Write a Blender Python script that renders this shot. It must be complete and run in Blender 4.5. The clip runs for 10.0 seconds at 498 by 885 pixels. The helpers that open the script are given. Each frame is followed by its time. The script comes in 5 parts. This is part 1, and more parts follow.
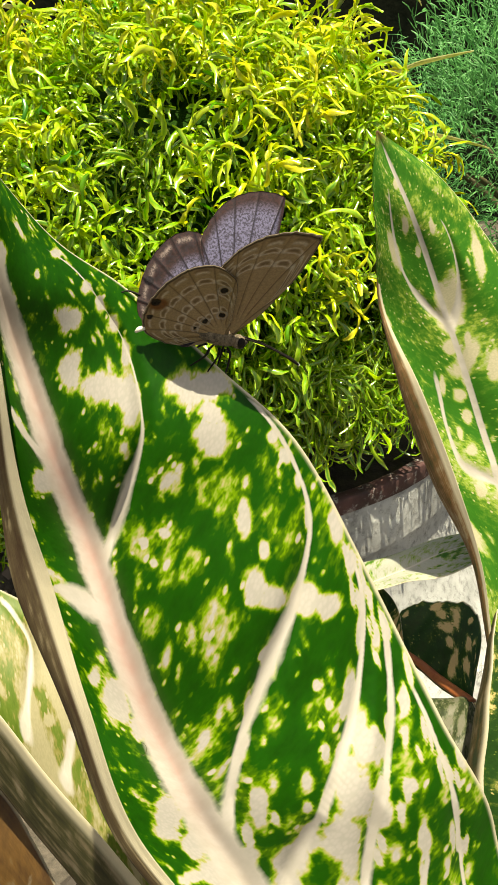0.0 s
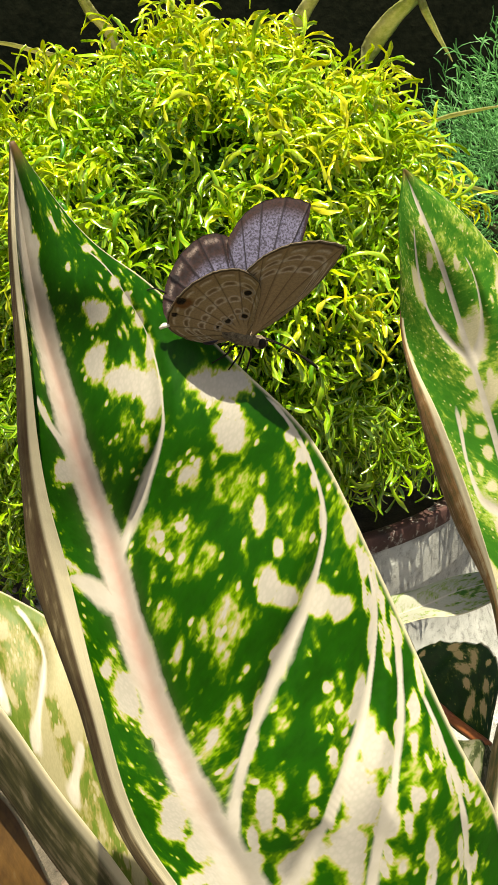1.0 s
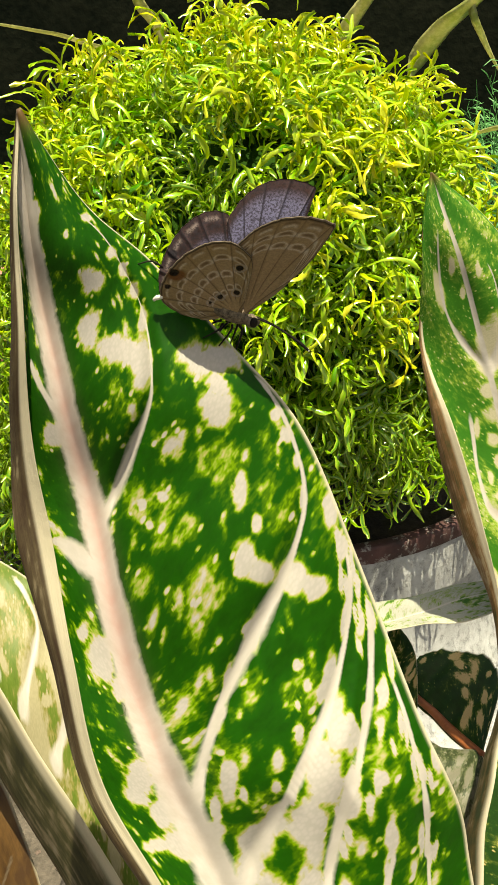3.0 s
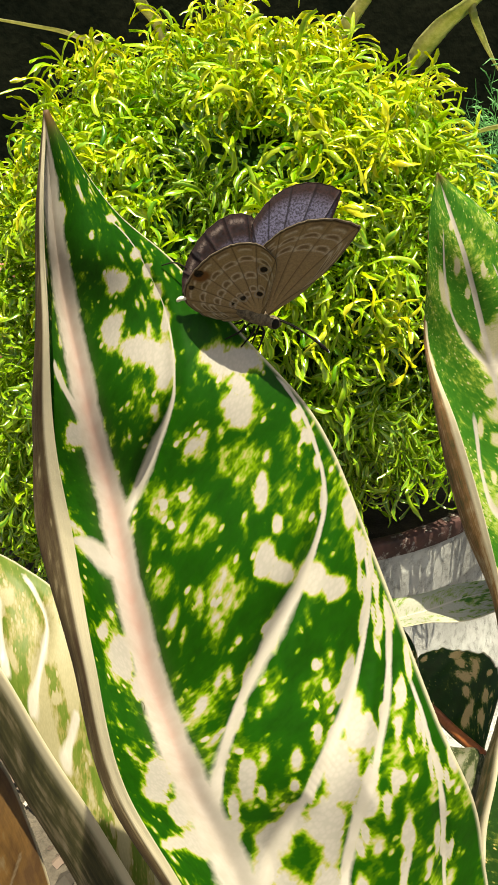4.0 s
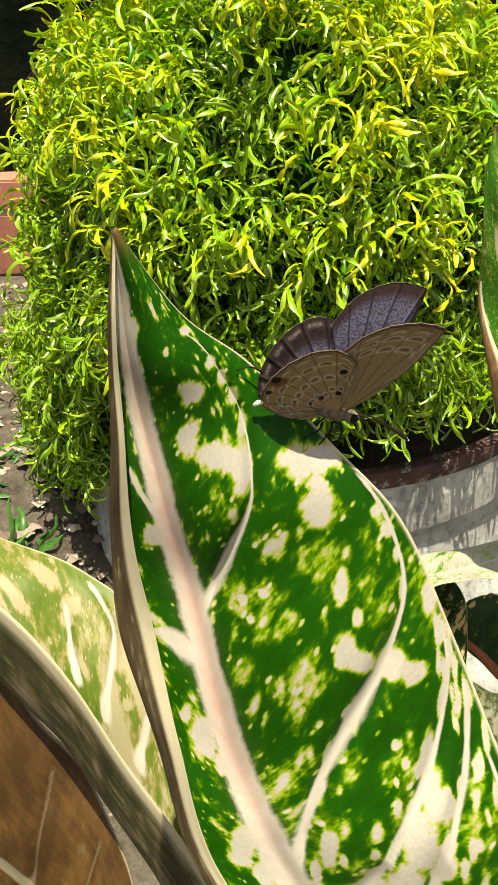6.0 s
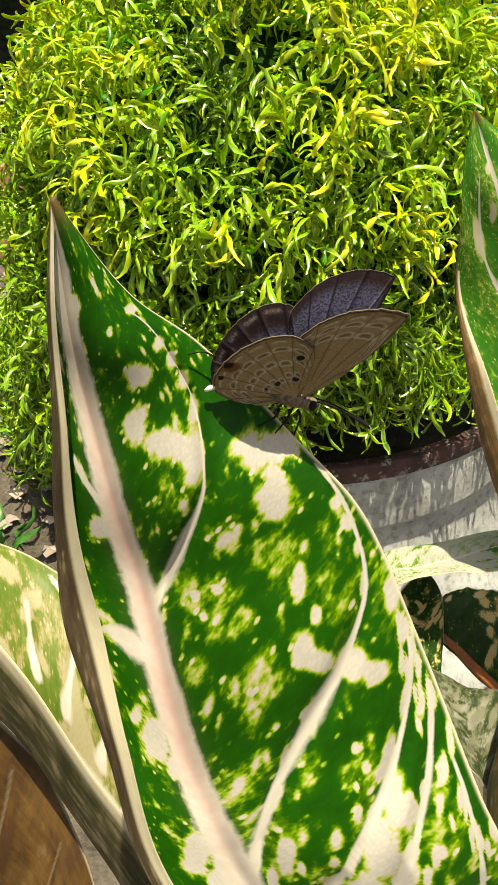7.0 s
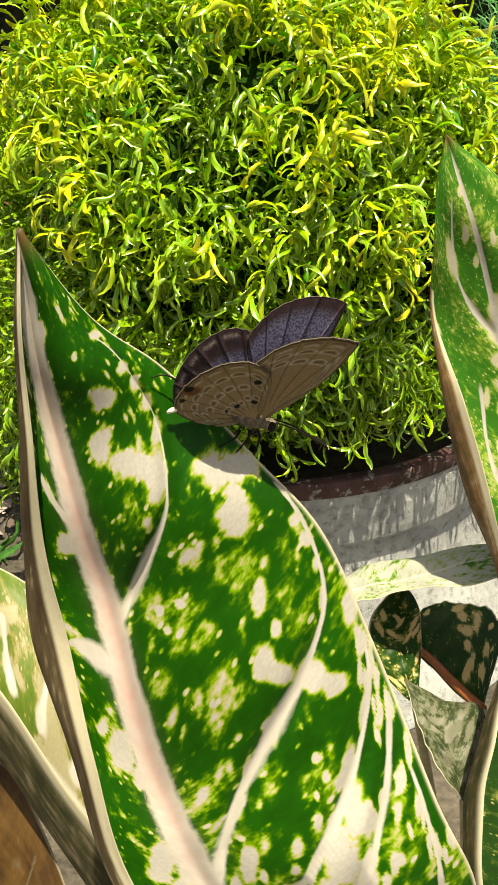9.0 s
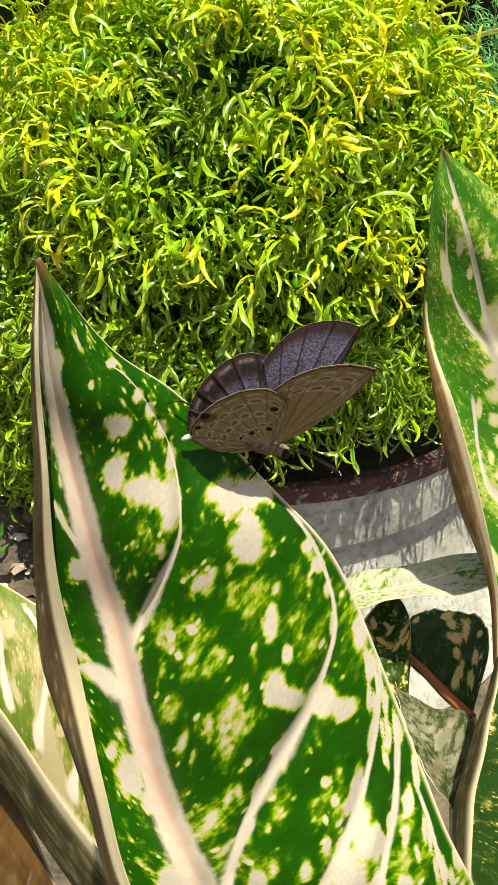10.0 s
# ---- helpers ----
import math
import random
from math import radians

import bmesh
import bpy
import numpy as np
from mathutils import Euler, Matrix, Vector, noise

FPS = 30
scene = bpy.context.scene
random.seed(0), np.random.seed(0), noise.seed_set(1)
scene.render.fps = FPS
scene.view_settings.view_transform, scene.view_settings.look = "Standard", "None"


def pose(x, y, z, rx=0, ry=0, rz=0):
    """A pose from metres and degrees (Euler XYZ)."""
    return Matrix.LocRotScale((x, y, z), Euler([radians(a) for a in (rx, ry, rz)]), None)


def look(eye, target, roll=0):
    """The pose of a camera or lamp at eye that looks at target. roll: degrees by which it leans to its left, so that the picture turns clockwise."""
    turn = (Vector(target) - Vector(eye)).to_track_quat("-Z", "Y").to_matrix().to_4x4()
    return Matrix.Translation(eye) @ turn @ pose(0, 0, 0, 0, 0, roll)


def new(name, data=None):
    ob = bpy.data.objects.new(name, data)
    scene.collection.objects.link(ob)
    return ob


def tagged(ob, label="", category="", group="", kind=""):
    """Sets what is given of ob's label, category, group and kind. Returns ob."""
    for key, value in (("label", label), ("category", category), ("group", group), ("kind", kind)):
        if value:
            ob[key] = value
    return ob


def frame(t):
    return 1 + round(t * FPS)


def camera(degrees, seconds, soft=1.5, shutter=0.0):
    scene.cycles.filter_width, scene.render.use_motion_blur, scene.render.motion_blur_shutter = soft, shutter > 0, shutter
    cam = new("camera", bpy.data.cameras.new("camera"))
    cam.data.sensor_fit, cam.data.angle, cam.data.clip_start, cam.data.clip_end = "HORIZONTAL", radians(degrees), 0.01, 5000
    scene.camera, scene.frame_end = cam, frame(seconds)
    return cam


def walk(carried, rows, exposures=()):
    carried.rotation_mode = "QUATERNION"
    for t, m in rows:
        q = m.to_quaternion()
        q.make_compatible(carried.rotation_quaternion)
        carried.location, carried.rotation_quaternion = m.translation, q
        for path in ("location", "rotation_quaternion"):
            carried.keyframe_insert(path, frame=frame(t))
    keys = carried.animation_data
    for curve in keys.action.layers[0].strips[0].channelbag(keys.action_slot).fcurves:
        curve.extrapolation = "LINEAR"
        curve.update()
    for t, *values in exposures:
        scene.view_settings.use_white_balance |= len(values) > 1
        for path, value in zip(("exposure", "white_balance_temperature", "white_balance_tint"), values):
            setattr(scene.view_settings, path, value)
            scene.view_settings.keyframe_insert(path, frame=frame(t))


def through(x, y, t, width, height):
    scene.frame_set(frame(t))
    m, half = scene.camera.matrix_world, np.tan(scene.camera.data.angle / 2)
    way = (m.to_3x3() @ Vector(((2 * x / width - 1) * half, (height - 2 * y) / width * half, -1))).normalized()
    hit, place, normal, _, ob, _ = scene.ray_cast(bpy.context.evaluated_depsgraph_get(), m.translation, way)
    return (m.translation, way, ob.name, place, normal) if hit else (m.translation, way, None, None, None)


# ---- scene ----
# ---- camera and its way ----
PATH = (
    (0.0, 0.0020, 0.0074, 0.5283, 64.63, 4.01, -4.52),
    (0.5, 0.0002, 0.0052, 0.5243, 66.46, 3.66, -2.32),
    (1.0, 0.0020, 0.0040, 0.5247, 67.85, 2.92, -2.35),
    (1.5, 0.0043, 0.0027, 0.5156, 67.06, 0.58, -1.36),
    (2.0, 0.0031, 0.0051, 0.5216, 67.57, 0.09, -0.81),
    (2.5, 0.0028, 0.0053, 0.5244, 67.85, -0.78, -0.01),
    (2.7, 0.0061, 0.0031, 0.5226, 68.02, 0.27, 0.81),
    (3.8, 0.0045, 0.0005, 0.5232, 68.12, -0.28, 0.10),
    (4.0, 0.0034, 0.0012, 0.5232, 67.90, -0.22, 0.50),
    (4.5, 0.0013, 0.0024, 0.5279, 66.26, -0.18, -0.24),
    (5.0, -0.0020, 0.0116, 0.5421, 58.71, 0.39, -2.10),
    (5.5, -0.0013, 0.0104, 0.5409, 58.61, 2.23, 0.31),
    (5.7, -0.0012, 0.0104, 0.5417, 60.82, 2.42, 1.90),
    (6.8, 0.0008, 0.0157, 0.5381, 60.50, 0.99, 1.76),
    (7.0, 0.0017, 0.0152, 0.5383, 60.27, 1.14, 1.28),
    (7.5, 0.0041, 0.0137, 0.5399, 61.26, 0.28, -0.81),
    (8.0, 0.0036, 0.0141, 0.5399, 61.47, 0.11, -0.75),
    (8.5, 0.0018, 0.0141, 0.5410, 61.50, -0.03, -0.34),
    (9.0, 0.0043, 0.0128, 0.5403, 61.24, 0.65, 0.50),
    (9.5, 0.0023, 0.0136, 0.5408, 61.08, 0.40, 0.12),
    (10.0, 0.0013, 0.0140, 0.5426, 61.27, -0.20, -0.38),
)
cam = camera(34, 10.0)
walk(cam, [(row[0], pose(*row[1:])) for row in PATH], exposures=((0.0, 0.82, 8150, -1), (10.0, 0.82, 8150, -1)))

# ---- daylight ----
SUN_FROM = Vector((0.06, -0.23, 1.0)).normalized()
world = bpy.data.worlds.new("sky")
scene.world = world
world.use_nodes = True
sky = world.node_tree.nodes.new("ShaderNodeTexSky")
sky.sky_type, sky.sun_disc = "NISHITA", False
sky.sun_elevation = math.asin(SUN_FROM.z)
sky.air_density, sky.dust_density, sky.ozone_density = 0.9, 4.0, 0.4
sky.sun_rotation = math.atan2(SUN_FROM.x, SUN_FROM.y)
world.node_tree.links.new(sky.outputs[0], world.node_tree.nodes["Background"].inputs[0])
world.node_tree.nodes["Background"].inputs[1].default_value = 0.08
sun_data = bpy.data.lights.new("sun", "SUN")
sun_data.energy, sun_data.angle, sun_data.color = 5.0, radians(0.53), (1.0, 0.95, 0.86)
sun = new("sun", sun_data)
sun.matrix_world = look(SUN_FROM * 5, (0, 0, 0))


# ---- materials ----
class Nodes:
    """Short hand for building one node material."""

    def __init__(self, name):
        self.mat = bpy.data.materials.new(name)
        self.mat.use_nodes = True
        self.tree = self.mat.node_tree
        self.bsdf = self.tree.nodes["Principled BSDF"]
        self.out = self.tree.nodes["Material Output"]

    def node(self, kind, **sockets):
        n = self.tree.nodes.new(kind)
        for key, value in sockets.items():
            self.put(n, key.replace("_", " "), value)
        return n

    def put(self, n, key, value):
        sock = n.inputs[int(key[1:])] if key[0] == "i" and key[1:].isdigit() else n.inputs[key]
        if isinstance(value, bpy.types.NodeSocket):
            self.tree.links.new(value, sock)
        else:
            sock.default_value = value

    def noise(self, scale, detail=4.0, rough=0.55, vector=None, distortion=0.0):
        n = self.node("ShaderNodeTexNoise", Scale=scale, Detail=detail, Roughness=rough, Distortion=distortion)
        if vector is not None:
            self.put(n, "Vector", vector)
        return n.outputs["Fac"]

    def place(self):
        return self.node("ShaderNodeTexCoord").outputs["Object"]

    def attribute(self, name, vector=False):
        n = self.node("ShaderNodeAttribute")
        n.attribute_name = name
        return n.outputs["Vector" if vector else "Fac"]

    def colour_attribute(self, name):
        n = self.node("ShaderNodeAttribute")
        n.attribute_name = name
        return n.outputs["Color"]

    def random(self):
        return self.node("ShaderNodeObjectInfo").outputs["Random"]

    def math(self, op, a, b=0.0, c=0.0, clamp=False):
        n = self.node("ShaderNodeMath", i0=a, i1=b, i2=c)
        n.operation, n.use_clamp = op, clamp
        return n.outputs[0]

    def ramp(self, fac, *stops):
        n = self.node("ShaderNodeValToRGB", Fac=fac)
        while len(n.color_ramp.elements) < len(stops):
            n.color_ramp.elements.new(0.5)
        for e, (at, colour) in zip(n.color_ramp.elements, stops):
            e.position = at
            e.color = (*colour, 1) if len(colour) == 3 else colour
        return n.outputs[0]

    def grey(self, fac, lo, hi, a=0.0, b=1.0):
        n = self.node("ShaderNodeMapRange", Value=fac)
        for key, value in zip(("From Min", "From Max", "To Min", "To Max"), (lo, hi, a, b)):
            n.inputs[key].default_value = value
        return n.outputs[0]

    def mix(self, fac, a, b, blend="MIX"):
        n = self.node("ShaderNodeMix")
        n.data_type, n.blend_type = "RGBA", blend
        for index, value in ((0, fac), (6, a), (7, b)):
            if isinstance(value, bpy.types.NodeSocket):
                self.tree.links.new(value, n.inputs[index])
            else:
                n.inputs[index].default_value = value if index == 0 else (*value, 1)
        return n.outputs[2]

    def bump(self, height, strength, distance):
        n = self.node("ShaderNodeBump", Height=height, Strength=strength, Distance=distance)
        self.put(self.bsdf, "Normal", n.outputs[0])
        return n.outputs[0]

    def finish(self, colour, rough=0.5, leafy=0.0, specular=0.5, through=None):
        """leafy: the share of light that passes through a thin leaf."""
        self.put(self.bsdf, "Base Color", colour if isinstance(colour, bpy.types.NodeSocket) else (*colour, 1))
        self.put(self.bsdf, "Roughness", rough)
        self.put(self.bsdf, "Specular IOR Level", specular)
        if leafy:
            t = self.node("ShaderNodeBsdfTranslucent")
            tint = through if through is not None else colour
            self.put(t, "Color", tint if isinstance(tint, bpy.types.NodeSocket) else (*tint, 1))
            m = self.node("ShaderNodeMixShader", Fac=leafy, i1=self.bsdf.outputs[0], i2=t.outputs[0])
            self.tree.links.new(m.outputs[0], self.out.inputs[0])
        return self.mat


def variegated_top(name, green=(0.008, 0.080, 0.001), lime=(0.20, 0.36, 0.008), cream=(0.54, 0.50, 0.465), leafy=0.22, ragged=1.0, middle=None):
    """Glossy upper face of a variegated leaf. The fields come from the blade: pattern (patches), vein and pink (midrib)."""
    n = Nodes(name)
    flow = n.attribute("flow", True)
    coarse = n.noise(430, 3, 0.58, flow)
    fine = n.noise(1400, 2, 0.5, flow)
    rough_edge = n.math("ADD", n.math("MULTIPLY_ADD", coarse, 0.85 * ragged, -0.425 * ragged), n.math("MULTIPLY_ADD", fine, 0.30 * ragged, -0.15 * ragged))
    dots = n.node("ShaderNodeTexVoronoi", Scale=820.0, Vector=flow)
    dot = n.math("MULTIPLY", n.grey(dots.outputs["Distance"], 0.14, 0.34, 1.0, 0.0), n.grey(dots.outputs["Color"], 0.52, 0.62))
    f = n.math("ADD", n.math("MULTIPLY_ADD", dot, 0.24, n.attribute("pattern")), rough_edge)
    dark = (green[0] * 0.75, green[1] * 0.7, green[2] * 0.75)
    colour = n.ramp(f, (0.10, dark), (0.36, green), (0.45, tuple(0.72 * a + 0.28 * b for a, b in zip(green, lime))), (0.505, lime), (0.575, middle or tuple(0.5 * a + 0.5 * b for a, b in zip(lime, cream))), (0.65, cream))
    cells = n.node("ShaderNodeTexVoronoi", Scale=2600.0, Vector=flow).outputs["Distance"]
    colour = n.mix(n.grey(cells, 0.3, 0.7, 0.0, 0.10), colour, (0.02, 0.10, 0.006))
    vein = n.grey(n.math("MULTIPLY_ADD", rough_edge, 0.55, n.attribute("vein")), 0.34, 0.66)
    colour = n.mix(vein, colour, n.mix(n.grey(coarse, 0.35, 0.65), (0.60, 0.555, 0.515), (0.52, 0.48, 0.43)))
    colour = n.mix(n.attribute("margin"), colour, (0.66, 0.60, 0.45))
    pink = n.math("MULTIPLY", n.attribute("pink"), n.grey(coarse, 0.3, 0.7, 0.6, 1.0))
    colour = n.mix(pink, colour, (0.68, 0.36, 0.32))
    colour = n.mix(n.attribute("dry"), colour, (0.14, 0.07, 0.03))
    n.bump(n.math("ADD", n.math("MULTIPLY", cells, 0.25), fine), 0.06, 0.0003)
    rough = n.grey(coarse, 0.3, 0.7, 0.36, 0.50)
    return n.finish(colour, rough, leafy, 0.17)


def variegated_under(name, tint=(0.20, 0.14, 0.085), pale=1.0, deep=(0.07, 0.072, 0.026), streaks=0.45, leafy=0.12):
    """Dull underside: brownish green with pale streaks along the blade."""
    n = Nodes(name)
    flow = n.attribute("flow", True)
    stretch = n.node("ShaderNodeVectorMath", i0=flow, i1=(3.2, 0.30, 1.0))
    stretch.operation = "MULTIPLY"
    coarse = n.noise(200, 4, 0.6, flow)
    streak = n.noise(260, 4, 0.6, stretch.outputs[0])
    fine = n.noise(700, 3, 0.6, flow)
    f = n.math("ADD", n.attribute("pattern"), n.math("ADD", n.grey(coarse, 0.2, 0.8, -0.30, 0.30), n.grey(streak, 0.25, 0.75, -streaks, streaks)))
    colour = n.ramp(f, (0.1, deep), (0.42, (tint[0] * 0.8, tint[1] * 0.85, tint[2] * 0.75)), (0.72, (0.36 * pale, 0.29 * pale, 0.18 * pale)), (1.0, (0.46 * pale, 0.40 * pale, 0.28 * pale)))
    vein = n.grey(n.attribute("vein"), 0.35, 0.7)
    colour = n.mix(vein, colour, (0.55 * pale, 0.47 * pale, 0.34 * pale))
    colour = n.mix(n.attribute("margin"), colour, (0.60, 0.54, 0.40))
    n.bump(n.math("ADD", fine, streak), 0.3, 0.0004)
    return n.finish(colour, 0.5, leafy, 0.4)


def plain(name, a, b, scale, rough=0.6, bump=0.0, leafy=0.0, detail=5.0, fine=8.0, specular=0.5):
    """A surface that wavers between two colours at two scales."""
    n = Nodes(name)
    at = n.place()
    big, small = n.noise(scale, detail, 0.6, at), n.noise(scale * fine, 3, 0.6, at)
    fac = n.grey(n.math("ADD", n.math("MULTIPLY", big, 0.65), n.math("MULTIPLY", small, 0.35)), 0.36, 0.64)
    if bump:
        n.bump(n.math("ADD", big, n.math("MULTIPLY", small, 0.5)), 0.5, bump)
    return n.finish(n.mix(fac, a, b), rough, leafy, specular)


def ribbon_leaf(name, by_object=False):
    """Lime shrub leaf: yellow on new sunlit shoots to deep green on old ones, with shade between tufts darkened into
    the colour; glossy, lets light through.
    """
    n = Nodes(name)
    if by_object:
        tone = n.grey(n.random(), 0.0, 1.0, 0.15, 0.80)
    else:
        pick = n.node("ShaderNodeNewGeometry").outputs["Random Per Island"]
        tone = n.math("MULTIPLY_ADD", pick, 0.46, n.attribute("age_shade"))
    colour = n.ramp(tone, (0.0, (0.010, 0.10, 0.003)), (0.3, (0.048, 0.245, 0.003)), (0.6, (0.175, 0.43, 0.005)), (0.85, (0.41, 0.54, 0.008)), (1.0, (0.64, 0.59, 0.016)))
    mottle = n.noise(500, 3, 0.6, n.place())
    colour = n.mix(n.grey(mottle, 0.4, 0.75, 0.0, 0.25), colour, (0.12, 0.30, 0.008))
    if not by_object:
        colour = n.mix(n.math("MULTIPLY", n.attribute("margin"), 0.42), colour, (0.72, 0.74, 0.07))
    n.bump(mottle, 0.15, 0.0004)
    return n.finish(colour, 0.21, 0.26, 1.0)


LEAF_TOP = variegated_top("variegated leaf", middle=(0.47, 0.45, 0.15))
# Darkened copy for the leaves by the planter: their shade is in the colour.
LEAF_TOP_SHADE = variegated_top("variegated leaf darkened as shade", green=(0.014, 0.045, 0.007), lime=(0.13, 0.16, 0.03), cream=(0.58, 0.42, 0.20), leafy=0.1)
LEAF_TOP_PALE = variegated_top("yellowish variegated leaf", green=(0.11, 0.17, 0.025), lime=(0.25, 0.23, 0.07), cream=(0.39, 0.35, 0.22), ragged=0.8)
# Greyish blade whose colours are also lowered to paint in partial shade.
LEAF_TOP_GREY = variegated_top("greyish variegated leaf darkened as shade", green=(0.035, 0.045, 0.020), lime=(0.10, 0.11, 0.055), cream=(0.19, 0.18, 0.135))
LEAF_TOP_SILVER = variegated_top("whitish variegated leaf", green=(0.05, 0.15, 0.02), lime=(0.27, 0.36, 0.10), cream=(0.43, 0.43, 0.37), middle=(0.37, 0.38, 0.29), leafy=0.10)
LEAF_TOP_LIGHT = variegated_top("light green variegated leaf", green=(0.042, 0.185, 0.016), lime=(0.31, 0.44, 0.06), cream=(0.60, 0.55, 0.38), ragged=0.6)
LEAF_UNDER = variegated_under("leaf underside", (0.105, 0.072, 0.042), 0.62, (0.050, 0.030, 0.016), 0.30, 0.25)
LEAF_UNDER_OLIVE = variegated_under("olive leaf underside", (0.075, 0.068, 0.030), 0.50, (0.026, 0.027, 0.011), 0.42, 0.25)
LEAF_UNDER_BROWN = variegated_under("brown leaf underside", (0.26, 0.13, 0.06), streaks=0.28)
LEAF_UNDER_DUSK = variegated_under("brown-green leaf underside", (0.065, 0.046, 0.018), 0.34, (0.018, 0.026, 0.009), 0.45)
LEAF_UNDER_DARK = variegated_under("dry brown leaf underside", (0.21, 0.105, 0.036), 0.66, (0.085, 0.043, 0.016), 0.12, 0.4)
PETIOLE = plain("petiole", (0.30, 0.26, 0.12), (0.52, 0.44, 0.26), 90, 0.45, 0.0003)
PETIOLE_RUST = plain("rusty petiole", (0.22, 0.06, 0.018), (0.36, 0.12, 0.04), 90, 0.5, 0.0003)
STEM = plain("stem", (0.10, 0.13, 0.04), (0.20, 0.19, 0.09), 60, 0.6, 0.0006)
RIBBON = ribbon_leaf("lime ribbon leaf")
RIBBON_ONE = ribbon_leaf("lime ribbon leaf, single", True)
TWIG = plain("twig", (0.05, 0.045, 0.02), (0.11, 0.10, 0.04), 80, 0.8, 0.001)
SOIL = plain("soil", (0.022, 0.016, 0.011), (0.06, 0.045, 0.03), 60, 0.95, 0.004)


# ---- shaping helpers ----
def grown(pts, n):
    """A smooth curve through a few points: n rows."""
    p = np.array(pts, float)
    k = len(p)
    q = np.vstack([2 * p[0] - p[1], p, 2 * p[-1] - p[-2]])
    t = np.linspace(0, k - 1, n)
    i = np.minimum(t.astype(int), k - 2)
    f = (t - i)[:, None]
    a, b, c, d = q[i], q[i + 1], q[i + 2], q[i + 3]
    return 0.5 * (2 * b + (c - a) * f + (2 * a - 5 * b + 4 * c - d) * f**2 + (3 * b - a - 3 * c + d) * f**3)


def unit(v):
    return v / (np.linalg.norm(v, axis=-1, keepdims=True) + 1e-12)


def mesh_of(name, verts, faces, smooth=True):
    me = bpy.data.meshes.new(name)
    me.from_pydata(np.asarray(verts, float).tolist(), [], faces)
    me.polygons.foreach_set("use_smooth", [smooth] * len(me.polygons))
    me.update()
    return me


def quads(rows, cols, start=0, flip=False, wrap=False):
    i, j = np.meshgrid(np.arange(rows - 1), np.arange(cols if wrap else cols - 1), indexing="ij")
    a, b = start + i * cols + j, start + i * cols + (j + 1) % cols
    f = np.stack([a, b, b + cols, a + cols], -1).reshape(-1, 4)
    return (f[:, ::-1] if flip else f).tolist()


def field(me, name, values):
    v = np.asarray(values, float)
    kind = "FLOAT" if v.ndim == 1 else "FLOAT_VECTOR"
    at = me.attributes.new(name, kind, "POINT")
    at.data.foreach_set("value" if v.ndim == 1 else "vector", v.ravel())


def part(name, me, material, parent, label=""):
    ob = new(name, me)
    if material is not None:
        me.materials.append(material)
    ob.parent = parent
    return tagged(ob, label)


def tube_mesh(name, pts, radii, sides=10, steps=24):
    """A tapering round stem along a curve, closed at both ends."""
    c = grown(pts, steps)
    r = np.interp(np.linspace(0, 1, steps), np.linspace(0, 1, len(radii)), radii)
    tan = unit(np.gradient(c, axis=0))
    ref = np.array([0.31, 0.87, 0.39])
    a = unit(np.cross(tan, ref))
    b = np.cross(tan, a)
    w = np.linspace(0, 2 * np.pi, sides, endpoint=False)
    ring = c[:, None] + r[:, None, None] * (np.cos(w)[None, :, None] * a[:, None] + np.sin(w)[None, :, None] * b[:, None])
    faces = quads(steps, sides, wrap=True)
    faces += [list(range(sides))[::-1], [(steps - 1) * sides + k for k in range(sides)]]
    return mesh_of(name, ring.reshape(-1, 3), faces)


def turned(name, profile, sides=64, lumps=0.0, seed=0):
    """A body of revolution about z from (radius, height) pairs."""
    p = np.array(profile, float)
    w = np.linspace(0, 2 * np.pi, sides, endpoint=False)
    rng = np.random.default_rng(seed)
    r = p[:, :1] * (1 + lumps * rng.normal(size=(len(p), sides)))
    v = np.stack([r * np.cos(w), r * np.sin(w), np.repeat(p[:, 1:], sides, 1)], -1)
    return mesh_of(name, v.reshape(-1, 3), quads(len(p), sides, wrap=True))


# ---- variegated leaves ----
def blade_grid(rails, nu, nv):
    """Points of a blade's upper face, rows from tip to base, columns from the curled margin (v=-1) over the midrib (v=0)
    to the outer margin (v=1). Rails are in millimetres."""
    rail = {k: grown((rails["tip"], *rails[k], rails["base"]), nu) / 1000 for k in ("midrib", "outer", "fold", "curl")}
    m, o, fo, cu = (rail[k] for k in ("midrib", "outer", "fold", "curl"))
    v = np.concatenate([np.linspace(-1, 0, nv // 2, endpoint=False), np.linspace(0, 1, nv - nv // 2)])
    g = np.zeros((nu, nv, 3))
    up = unit(np.cross(unit(np.gradient(m, axis=0)), o - m))
    up[0], up[-1] = up[1], up[-2]
    if rails.get("swap"):
        up = -up
    for k, s in enumerate(v):
        if s >= 0:
            g[:, k] = m + (o - m) * s
        else:
            a = -s
            g[:, k] = m * (1 - a) * (1 - 2 * a) + fo * 4 * a * (1 - a) + cu * a * (2 * a - 1)
    return g, v, up


